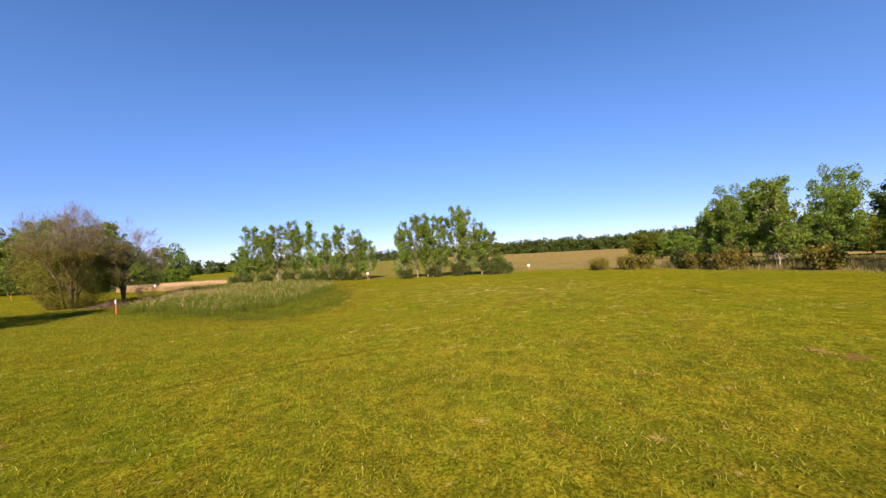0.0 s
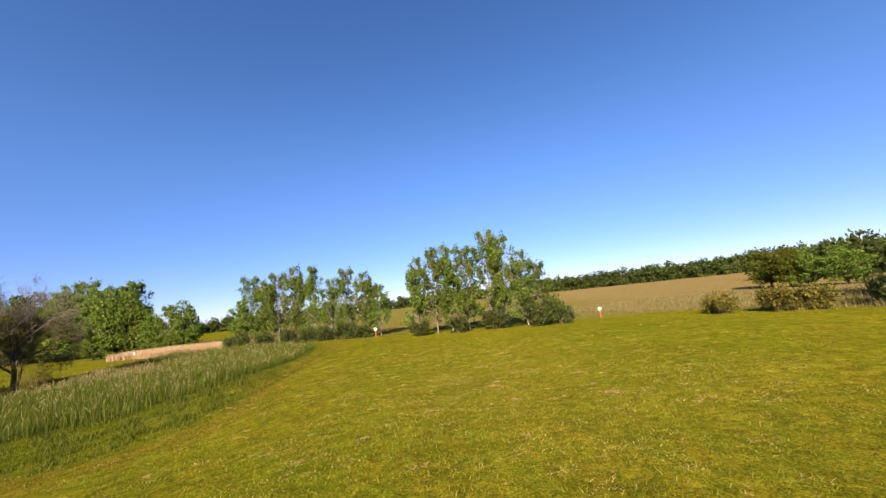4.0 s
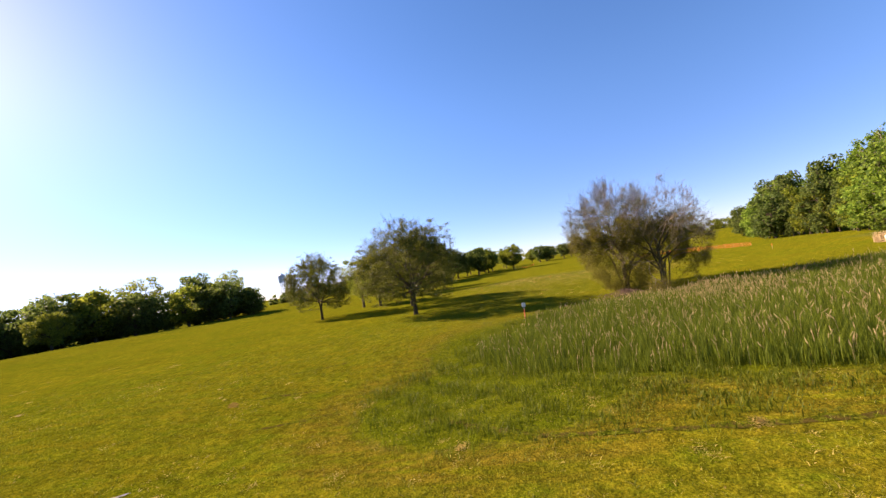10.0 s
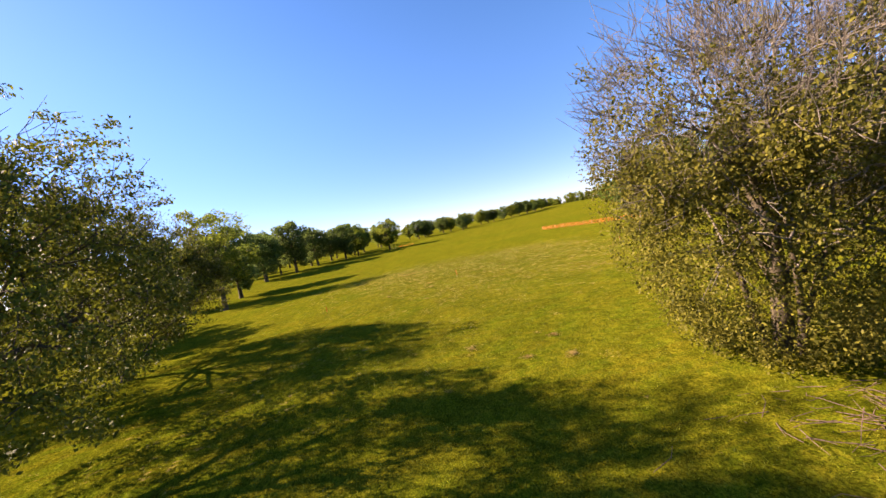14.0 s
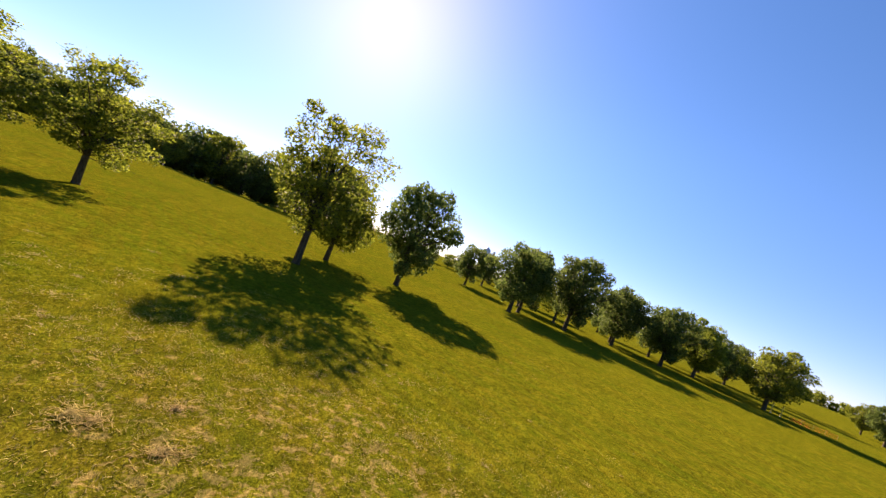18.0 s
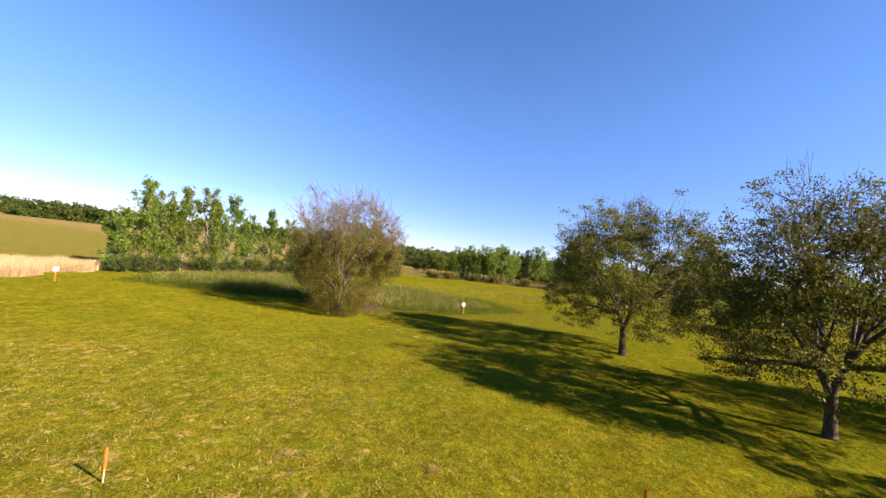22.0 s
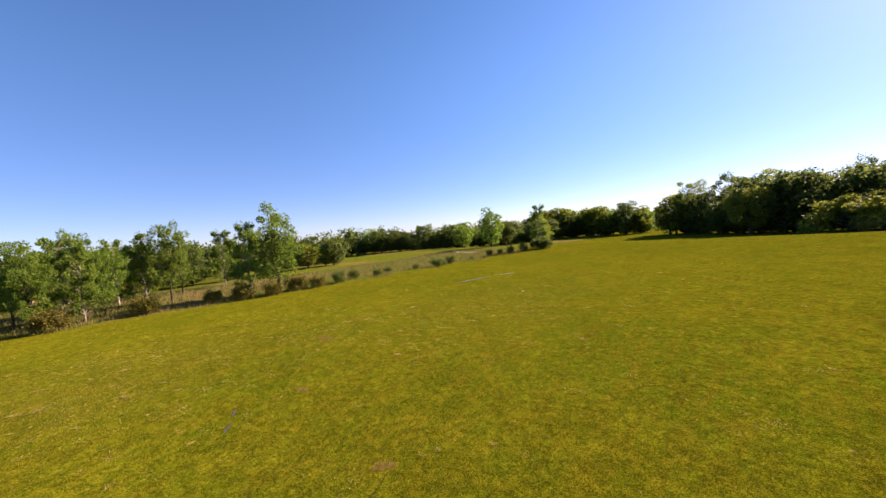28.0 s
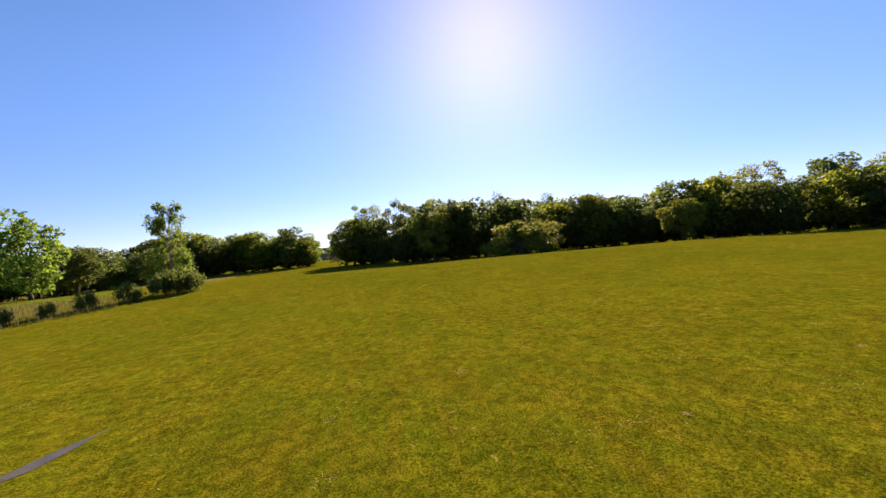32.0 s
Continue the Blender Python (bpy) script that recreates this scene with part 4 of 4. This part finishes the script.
def build_reeds():
    rng = np.random.default_rng(4)
    x, y = rng.uniform(-40, -5, 430000), rng.uniform(36, 88, 430000)
    wob = 1.2 * np.sin(x * 0.9) + 0.9 * np.sin(y * 1.3)
    keep = in_patch(x + wob * 0.35 + rng.normal(0, 0.4, len(x)), y + wob * 0.3 + rng.normal(0, 0.4, len(x)), REEDS)
    x, y = x[keep], y[keep]
    tall = 0.76 + 0.14 * np.sin(x * 0.5) * np.sin(y * 0.4) + 0.16 * np.sin(x * 3.1 + np.sin(y * 1.7)) * np.sin(y * 2.7 + np.sin(x * 1.3)) + rng.normal(0, 0.2, len(x))
    cx, cy = -20.0, 61.0
    rim = [((px - cx) * 0.86 + cx, (py - cy) * 0.90 + cy) for px, py in REEDS]
    tall = tall * np.where(in_patch(x + 0.5 * np.sin(y * 1.1), y + 0.5 * np.sin(x * 0.9), rim), 1.0, rng.uniform(0.45, 1.0, len(x)))
    ob = new("cattail_bed", blades(rng, x, y, np.clip(tall, 0.45, 1.7), rng.uniform(0.011, 0.026, len(x)), 0.36, REED, "cattail_bed", 0.22))
    tagged(ob, "dense bed of green cattail leaves in the wet hollow", "cattails", kind="stuff")
    stand = np.exp(-((x + 27) ** 2 + (y - 58) ** 2) / 5.0 ** 2)
    pick = np.concatenate([rng.integers(0, len(x), 2600), rng.choice(len(x), 900, p=stand / stand.sum())])
    hx, hy, hz = x[pick], y[pick], tall[pick]
    p = np.stack([hx, hy, swell(hx, hy) + np.clip(hz, 0.6, 1.7) * 0.95], 1)
    segs = []
    for q in p:
        lean = np.append(rng.normal(0, 0.04, 2), 0)
        segs.append((q - (0, 0, 0.7), q + lean, 0.007, 0.005))
        segs.append((q + lean, q + lean * 2 + (0, 0, 0.07), 0.009, 0.017))
        segs.append((q + lean * 2 + (0, 0, 0.07), q + lean * 3 + (0, 0, 0.20), 0.017, 0.008))
    v, f = tubes(segs, 4)
    tagged(new("cattail_heads", raw_mesh("cattail_heads", v, f, [FLUFF])), "pale fluffy cattail seed heads from last year", "cattail heads", kind="stuff")
    # rank grass round the bed
    x, y = rng.uniform(-44, 2, 330000), rng.uniform(28, 94, 330000)
    wob = 1.5 * np.sin(x * 0.5) + 1.2 * np.sin(y * 0.6)
    keep = in_patch(x + wob * 0.3 + rng.normal(0, 0.5, len(x)), y + wob * 0.3 + rng.normal(0, 0.5, len(x)), FRINGE) & ~in_patch(x, y, REEDS)
    x, y = x[keep], y[keep]
    ob = new("rank_grass", blades(rng, x, y, rng.uniform(0.12, 0.40, len(x)) * (0.70 + 0.60 * np.sin(x * 1.9 + 0.8 * np.sin(y * 1.1)) * np.sin(y * 1.7 + np.sin(x * 0.7))), rng.uniform(0.016, 0.034, len(x)), 0.8, RANK, "rank_grass"))
    tagged(ob, "long unmown green grass fringing the cattails", "long grass", kind="stuff")
    # dry reeds
    x, y = rng.uniform(-56, -26, 90000), rng.uniform(84, 104, 90000)
    keep = in_patch(x + np.sin(y) * 1.5, y + np.sin(x * 0.7) * 1.2, [(-52, 92), (-47, 88.5), (-40, 87), (-31, 91), (-30, 97), (-42, 101), (-53, 99)])
    x, y = x[keep], y[keep]
    ob = new("dry_reeds", blades(rng, x, y, rng.uniform(0.8, 1.5, len(x)), rng.uniform(0.016, 0.034, len(x)), 0.3, PINK, "dry_reeds"))
    tagged(ob, "stand of dry pinkish tan reeds behind the cattails", "dry reeds", kind="stuff")
    # tan grass at the east edge
    x, y = rng.uniform(34, 78, 75000), rng.uniform(-72, 104, 75000)
    keep = x + 1.5 * np.sin(y * 0.4) > 41.0 + 0.07 * np.abs(y + 15) * np.where(y < -15, -0.8, 1) - 12.0 * np.clip((y - 45) / 30, 0, 1)
    x, y = x[keep], y[keep]
    ob = new("tall_dry_grass", blades(rng, x, y, rng.uniform(0.25, 0.8, len(x)), rng.uniform(0.025, 0.05, len(x)), 0.5, TAN, "tall_dry_grass"))
    tagged(ob, "unmown tan grass along the field edge", "tall grass", kind="stuff")


build_reeds()


def build_turf():
    """Short grass and straw near the flight line."""
    rng = np.random.default_rng(9)
    line = [(-4, 2), (2, 12), (9, 24), (12, 34), (7, 44), (-6, 46), (-20, 40), (-36, 43), (-50, 49), (-62, 56), (-78, 58), (-88, 52), (-86, 42), (-70, 41), (-52, 43), (-36, 38), (-24, 30), (-12, 20), (-4, 8), (3, -8), (5, -20)]
    px, py = [], []
    for (x0, y0), (x1, y1) in zip(line, line[1:]):
        far = math.hypot(x1 - x0, y1 - y0)
        n = int(far * 1100)
        f = rng.random(n)
        off = rng.normal(0, 7.0, (n, 2))
        px.append(x0 + (x1 - x0) * f + off[:, 0])
        py.append(y0 + (y1 - y0) * f + off[:, 1])
    x, y = np.concatenate(px), np.concatenate(py)
    keep = ~in_patch(x, y, REEDS)
    x, y = x[keep], y[keep]
    n = len(x)
    ob = new("turf_blades", blades(rng, x, y, rng.uniform(0.05, 0.13, n), rng.uniform(0.010, 0.024, n), 1.1, BLADE, "turf_blades"))
    tagged(ob, "short mown green grass blades", "grass", kind="stuff")


build_turf()


def build_straw():
    """Clumps of cut straw lying on the turf."""
    rng = np.random.default_rng(12)
    spots = []
    for cx, cy, sx, sy, n in ((-71, 58, 9, 8, 520), (-78, 42, 6, 5, 420), (13, 38, 7, 8, 240), (8, 50, 9, 4, 140), (4, 8, 9, 14, 50), (0, 12, 8, 8, 30), (-62, 47, 10, 6, 160), (2, 38, 8, 5, 110), (4, 0, 14, 18, 180), (8, 26, 10, 10, 160)):
        spots.append(np.stack([rng.normal(cx, sx, n), rng.normal(cy, sy, n)], 1))
    c = np.concatenate(spots)
    c = c[~in_patch(c[:, 0], c[:, 1], REEDS)]
    size = rng.gamma(2.0, 0.13, len(c))
    k = np.repeat(np.arange(len(c)), rng.integers(25, 80, len(c)))
    p = c[k] + rng.normal(size=(len(k), 2)) * size[k][:, None] * np.array([1.5, 1.0])
    n = len(p)
    ob = new("straw_clumps", blades(rng, p[:, 0], p[:, 1], rng.uniform(0.03, 0.09, n), rng.uniform(0.012, 0.03, n), 3.0, STRAW, "straw_clumps"))
    tagged(ob, "clumps of cut pale straw lying on the mown grass", "straw", kind="stuff")


build_straw()


def straw_clump(seed):
    """A tuft of pale cut grass: a flat mat with loose stalks on it."""
    rng = np.random.default_rng(seed)
    root = tagged(new("straw_clump"), "small clump of pale cut grass lying on the turf", "straw clump", "straw clumps on the field")
    a, r = rng.uniform(0, 6.28, 260), np.abs(rng.normal(0, 0.17, 260))
    x, y = r * np.cos(a) * 1.5, r * np.sin(a)
    b, far = rng.uniform(0, 6.28, 260), rng.uniform(0.06, 0.2, 260)
    segs = []
    for k in range(260):
        z = 0.085 * math.exp(-(r[k] / 0.2) ** 2) * rng.uniform(0.3, 1.1) + 0.01
        d = np.array([math.cos(b[k]) * far[k], math.sin(b[k]) * far[k], rng.uniform(-0.02, 0.05)])
        segs.append(((x[k], y[k], z), np.array([x[k], y[k], z]) + d, 0.007, 0.003))
    half = 190
    for name, rows in (("mat", segs[:half:2]), ("top_layer", segs[half:])):
        v, f = tubes(rows, 3)
        tagged(part(name, raw_mesh("straw_" + name, v, f, [CLUMP]), root), kind="stuff")
    return root


CLUMPS = [straw_clump(k) for k in (71, 72, 73)]
random.seed(31)
for k, (x, y, size) in enumerate(((-3.1, 18.4, 1.0), (4.2, 30.0, 0.8), (8.9, 15.6, 1.0), (7.8, 13.9, 0.8), (10.0, 37.2, 1.1), (-2.4, 6.2, 0.6), (-4.0, 4.0, 0.5), (-2.9, 3.0, 0.5), (-15.4, 4.2, 0.7), (-12.2, 8.8, 1.0), (8.6, 6.9, 1.3), (2.2, -6.3, 1.2),
                                  (6.4, 32.4, 1.3), (9.6, 36.1, 1.3), (9.9, 32.7, 1.2), (10.0, 42.8, 1.2), (4.9, 39.6, 1.0), (12.5, 47.3, 1.3), (-5.0, 40.0, 1.2), (-4.7, 48.2, 1.1), (-1.2, 40.3, 0.9), (-2.9, 30.7, 0.7), (14.2, 36.4, 1.2), (13.6, 31.9, 1.4),
                                  (-65.9, 46.0, 1.5), (-63.7, 45.8, 1.1), (-63.2, 41.7, 1.2), (-59.0, 44.9, 0.9), (-45.3, 45.6, 1.3), (-44.7, 49.5, 1.1), (-42.3, 49.2, 1.3), (-43.0, 47.5, 1.0), (-78.7, 44.1, 1.4), (-79.8, 45.1, 1.5), (-80.1, 43.6, 1.1), (-78.2, 47.8, 1.6), (-77.6, 46.8, 1.2), (-78.3, 43.9, 1.6), (-71.3, 40.7, 1.1))):
    m = Matrix.LocRotScale((x, y, float(swell(x, y)) + 0.01), Euler((0, 0, random.uniform(0, 6.28))), (size * 0.8, size * 0.8, size * 0.45))
    if k < 3:
        CLUMPS[k].matrix_basis = m
    else:
        copy_thing(CLUMPS[k % 3], m @ Matrix.Diagonal((*(1 / v for v in CLUMPS[k % 3].scale), 1)))


def bare_patch(x, y, long, wide, turn, seed):
    """An uneven patch of reddish earth where the turf is worn through, a hand's height below the blades."""
    rng = np.random.default_rng(seed)
    a = np.arange(28) * 2 * np.pi / 28
    rim = 1 + 0.22 * np.sin(2 * a + rng.uniform(0, 6)) + 0.16 * np.sin(5 * a + rng.uniform(0, 6)) + rng.normal(0, 0.08, 28)
    verts, c, d = [], math.cos(turn), math.sin(turn)
    for ring in (0.0, 0.5, 1.0):
        for k in range(28):
            u, v = long * ring * rim[k] * math.cos(a[k]), wide * ring * rim[k] * math.sin(a[k])
            px, py = x + u * c - v * d, y + u * d + v * c
            verts.append((px, py, float(swell(px, py)) + 0.012 + 0.006 * (1 - ring) * rng.uniform(0, 3)))
    faces = [(28 * r + k, 28 * r + (k + 1) % 28, 28 * r + 28 + (k + 1) % 28, 28 * r + 28 + k) for r in (0, 1) for k in range(28)]
    tagged(new("bare_soil", raw_mesh("bare_soil", verts, faces, [EARTH], smooth=True)), "patch of bare reddish earth worn through the turf", "bare soil", kind="structure")


for k, row in enumerate(((4.8, 19.8, 0.85, 0.42, 0.4), (-11.6, 25.9, 0.45, 0.3, 1.0), (-2.3, 25.0, 0.55, 0.25, 0.2), (-30.8, 49.2, 1.1, 0.4, 2.0), (-29.6, 47.6, 0.7, 0.35, 2.2), (-32.2, 50.8, 0.6, 0.35, 1.8), (8.8, 6.2, 0.5, 0.3, 0.6))):
    bare_patch(*row, 80 + k)


def ribbon(line, width, lift, wob, seed):
    """An uneven strip along a line on the ground."""
    rng = np.random.default_rng(seed)
    verts, faces = [], []
    pts = []
    for (x0, y0), (x1, y1) in zip(line, line[1:]):
        n = max(4, int(math.hypot(x1 - x0, y1 - y0) / 0.5))
        pts += [(x0 + (x1 - x0) * i / n, y0 + (y1 - y0) * i / n) for i in range(n)]
    pts.append(line[-1])
    for i, (x, y) in enumerate(pts):
        a, c = pts[max(0, i - 1)], pts[min(len(pts) - 1, i + 1)]
        d = math.hypot(c[0] - a[0], c[1] - a[1])
        nx, ny = -(c[1] - a[1]) / d, (c[0] - a[0]) / d
        end = min(1.0, i / 3, (len(pts) - 1 - i) / 3)
        l, r = (width * 0.5 * (1 + wob * rng.uniform(-1, 1)) * end for _ in range(2))
        for s in (-l, 0.0, r):
            px, py = x + nx * s, y + ny * s
            verts.append((px, py, float(swell(px, py)) + lift))
    for i in range(len(pts) - 1):
        for s in range(2):
            faces.append((3 * i + s, 3 * i + s + 1, 3 * i + s + 4, 3 * i + s + 3))
    return verts, faces


tagged(new("gravel_path", raw_mesh("gravel_path", *ribbon([(55, -62.5), (60, -63.2), (66, -64.4), (76, -72)], 2.2, 0.03, 0.12, 1), [GRAVEL])), "pale gravel path bending through the meadow", "path", kind="structure")
RUTS = (([(-30.4, 45.0), (-31.2, 47.0), (-32.0, 49.6), (-33.0, 52.0)], 0.9),
        # wheel track round the lush grass; its dark colour also paints the edge's shadow
        ([(-8.6, 37.6), (-5.2, 42.6), (-4.7, 47.0), (-4.6, 50.4), (-5.2, 56.0), (-5.8, 66.0)], 0.3),
        ([(-3.2, 13.4), (-5.6, 13.0), (-8.6, 12.4), (-11.6, 11.8)], 0.09), ([(21.4, 27.0), (21.2, 24.6), (20.2, 20.6), (18.2, 17.6)], 0.3), ([(23.6, 25.2), (22.4, 22.6), (21.2, 19.6), (20.6, 16.6)], 0.3),
        ([(-12.0, 26.0), (-12.8, 27.6), (-13.8, 30.0)], 0.26), ([(-8.2, 29.2), (-9.0, 30.6), (-10.4, 33.0)], 0.3), ([(-15.6, 24.4), (-17.2, 26.2), (-19.6, 30.0)], 0.16))
for k, (line, w) in enumerate(RUTS):
    tagged(new("wheel_rut", raw_mesh("wheel_rut", *ribbon(line, w, 0.012, 0.8, k + 20), [SOIL])), "worn brown wheel rut in the mown grass", "rut", kind="structure")
for k, (line, w) in enumerate((([(13.6, -22.6), (14.6, -19.8), (15.2, -17.8)], 0.42), ([(15.3, -17.0), (15.9, -13.4), (16.6, -9.4)], 0.42), ([(-3.3, 29.4), (-3.0, 29.2), (-2.6, 28.8)], 0.2), ([(-2.1, 28.7), (-1.7, 28.5), (-1.4, 28.3)], 0.2))):
    tagged(new("puddle", raw_mesh("puddle", *ribbon(line, w, 0.015, 0.6, k), [WATER])), "shallow muddy puddle in a wheel rut", "puddle", kind="structure")


# ---------------------------------------------------------------- marker posts, fence, stakes
def marker_post(x, y, turn, label, tall=0.75, lean=0.0):
    root = tagged(new("marker_post"), label, "marker post", "marker posts round the field")
    v, f = tubes([((0, 0, -0.3), (0, 0, tall), 0.055, 0.05), ((0, 0, tall), (0, 0, tall + 0.02), 0.05, 0.02)], 10)
    part("post", raw_mesh("marker_sleeve", v, f, [RED], smooth=True), root, "red plastic sleeve")
    part("upper_stake", box_mesh("marker_upper", (0.05, 0.03, 0.75), (0, 0.012, tall + 0.3), GREY, 0.004), root, "grey steel upright")
    board = part("sign_board", box_mesh("marker_board", (0.40, 0.02, 0.36), (0, -0.03, tall + 0.42), WHITE, 0.006), root, "white square sign board")
    for k, w in enumerate((0.2, 0.26, 0.16)):
        part("print_line", box_mesh("marker_print", (w, 0.004, 0.022), (0, -0.043, tall + 0.5 - 0.08 * k), INK, 0), board)
    root.matrix_basis = pose(x, y, float(swell(x, y)), 0, lean, turn)
    return root


marker_post(-27.6, 42.8, 307, "white sign board on a red stake beside the cattails", 0.85, -3)
marker_post(-1.1, 76.7, 0, "white sign board on a red stake before the poplars", 0.85)
marker_post(31.2, 67.3, -20, "white sign board on a stake at the north edge", 0.85)
marker_post(47.6, -18.4, -80, "white sign board on a stake in the meadow", 0.7)
marker_post(-42.0, 83.0, 330, "white sign board on a red stake by the dry reeds", 0.85)

for x, y, turn in ((-129.6, 124.3, 300), (-159.5, 153.4, 300), (-176.0, 164.0, 300)):
    marker_post(x, y, turn, "small white sign board on a stake at the grove's edge", 0.85)


def safety_fence(a, b, n, cols, label):
    root = tagged(new("safety_fence"), label, "fence")
    a, b = np.array(a), np.array(b)
    for k in range(n + 1):
        p = a + (b - a) * k / n
        part("fence_stake", box_mesh("fence_stake", (0.035, 0.035, 1.1), (p[0], p[1], float(swell(*p)) + 0.45), WOOD, 0.004), root)
    courses = 9
    segs = []
    grid = []
    for i in range(cols + 1):
        f = i / cols
        p = a + (b - a) * f
        sag = 0.07 * abs(math.sin(f * n * math.pi)) + 0.05 * math.sin(f * 21)
        z = float(swell(*p))
        grid.append([(p[0] + 0.03 * math.sin(f * 40 + r), p[1], z + 0.05 + (0.85 - sag) * r / courses) for r in range(courses + 1)])
    for i in range(cols + 1):
        for r in range(courses + 1):
            if r < courses:
                segs.append((grid[i][r], grid[i][r + 1], 0.008, 0.008))
            if i < cols:
                segs.append((grid[i][r], grid[i + 1][r], 0.020 if r == courses else 0.008, 0.020 if r == courses else 0.008))
    v, f = tubes(segs, 3)
    part("netting", raw_mesh("netting", v, f, [ORANGE]), root, "orange plastic netting, sagging")


safety_fence((-118.5, 82.4), (-90.5, 97.4), 16, 260, "orange plastic mesh fence on stakes across the grass")
safety_fence((-178.4, 46.0), (-180.6, 52.4), 4, 52, "short orange plastic mesh fence by two yellow posts")


def yellow_post(x, y):
    root = tagged(new("yellow_post"), "plain upright yellow post in the mown grass", "post", "yellow posts in the grass")
    v, f = tubes([((0, 0, -0.3), (0, 0, 2.1), 0.09, 0.085), ((0, 0, 2.1), (0, 0, 2.14), 0.085, 0.03)], 10)
    part("pole", raw_mesh("yellow_pole", v, f, [YELLOW], smooth=True), root)
    v, f = tubes([((0, 0, -0.1), (0, 0, 0.12), 0.16, 0.14)], 10)
    part("footing", raw_mesh("post_footing", v, f, [GREY], smooth=True), root, "grey steel footing")
    root.matrix_basis = pose(x, y, float(swell(x, y)))


yellow_post(-177.6, 43.4)
yellow_post(-178.0, 44.8)


def survey_stake(x, y, tall=0.95):
    root = tagged(new("survey_stake"), "thin wooden survey stake with an orange top in the grass", "stake", "survey stakes in the grass")
    part("stake", box_mesh("survey_wood", (0.034, 0.02, tall), (0, 0, tall / 2 - 0.1), WOOD, 0.003), root)
    part("ribbon", box_mesh("survey_ribbon", (0.06, 0.04, 0.5), (0.005, 0, tall - 0.34), ORANGE, 0.012), root, "orange plastic ribbon")
    root.matrix_basis = pose(x, y, float(swell(x, y)), random.uniform(-4, 4), random.uniform(-4, 4), random.uniform(0, 180))


for x, y, tall in ((-68.6, 69.8, 1.0), (-66.0, 49.0, 0.9), (-63.0, 35.9, 0.6), (-67.8, 87.7, 1.1)):
    survey_stake(x, y, tall)


def water_tower(x, y, tall=34):
    root = tagged(new("water_tower"), "pale blue water tower on legs far beyond the trees", "water tower")
    bm = bmesh.new()
    bmesh.ops.create_cone(bm, cap_ends=True, segments=24, radius1=7.5, radius2=8.0, depth=9)
    bmesh.ops.translate(bm, vec=(0, 0, tall - 4.5), verts=bm.verts)
    part("tank", from_bm("tank", bm, TANK), root)
    bm = bmesh.new()
    bmesh.ops.create_cone(bm, cap_ends=True, segments=24, radius1=8.2, radius2=0.6, depth=3)
    bmesh.ops.translate(bm, vec=(0, 0, tall + 1.5), verts=bm.verts)
    part("tank_roof", from_bm("tank_roof", bm, TANK), root)
    for k in range(6):
        a = k * math.pi / 3
        v, f = tubes([((8.5 * math.cos(a), 8.5 * math.sin(a), -0.5), (7 * math.cos(a), 7 * math.sin(a), tall - 9), 0.5, 0.45)], 8)
        part("leg", raw_mesh("leg", v, f, [TANK]), root)
    v, f = tubes([((0, 0, -0.5), (0, 0, tall - 9), 0.9, 0.9)], 10)
    part("riser_pipe", raw_mesh("riser_pipe", v, f, [TANK]), root)
    root.matrix_basis = pose(x, y, float(swell(x, y))) @ Matrix.Diagonal((0.46, 0.46, 0.84, 1))


def brush_pile(x, y):
    rng = np.random.default_rng(6)
    segs = []
    for _ in range(360):
        a, r = rng.uniform(0, 6.28), abs(rng.normal(0, 1.35))
        p = np.array([r * 1.5 * math.cos(a), r * math.sin(a), rng.uniform(0.05, 0.75) * max(0.15, 1 - r / 2.2)])
        d = rng.normal(size=3) * (1, 1, 0.22)
        d *= rng.uniform(0.3, 0.8) / np.linalg.norm(d)
        m = p + d * 0.5 + rng.normal(size=3) * 0.06
        segs += [(p - d * 0.5, m, 0.012, 0.009), (m, p + d, 0.009, 0.005)]
    v, f = tubes(segs, 4)
    ob = new("brushwood", raw_mesh("brushwood", v, f, [DEAD]))
    tagged(ob, "heap of cut reddish brown brushwood beside the bare trees", "brush heap", kind="stuff")
    ob.matrix_basis = pose(x, y, float(swell(x, y)), 0, 0, 30)


brush_pile(-33.6, 53.4)


water_tower(-337, -197, 31)


def smokestack(x, y):
    v, f = tubes([((0, 0, -1), (0, 0, 25), 1.35, 1.05), ((0, 0, 25), (0, 0, 26), 1.2, 1.2)], 12)
    ob = new("smokestack", raw_mesh("smokestack", v, f, [BRICK]))
    tagged(ob, "tall dark brick chimney beside the water tower", "chimney")
    ob.matrix_basis = pose(x, y, float(swell(x, y)))


smokestack(-341, -190.5)


def flat_building(x, y, turn):
    """A low dark building with flat roofs far behind the trees."""
    root = tagged(new("flat_building"), "low dark flat-roofed building far behind the trees", "building")
    wall = part("wall", box_mesh("flat_wall", (38, 16, 8), (0, 0, 4), BRICK, 0.1), root)
    part("roof", box_mesh("flat_roof", (38.6, 16.6, 0.5), (0, 0, 8.25), ROOF, 0.1), root)
    part("upper_storey", box_mesh("flat_upper", (16, 12, 2.6), (6, 0, 9.8), BRICK, 0.1), root)
    for k in range(8):
        window = part("window", box_mesh("flat_window", (2.4, 0.3, 1.6), (-15.5 + 4.4 * k, 8.05, 5.6), GREY, 0.03), wall)
        part("pane", box_mesh("flat_pane", (2.1, 0.1, 1.3), (-15.5 + 4.4 * k, 8.2, 5.6), INK, 0.0), window)
    root.matrix_basis = pose(x, y, float(swell(x, y)), 0, 0, turn)


flat_building(-356, -166, -120)
flat_building(52, -286, -15)
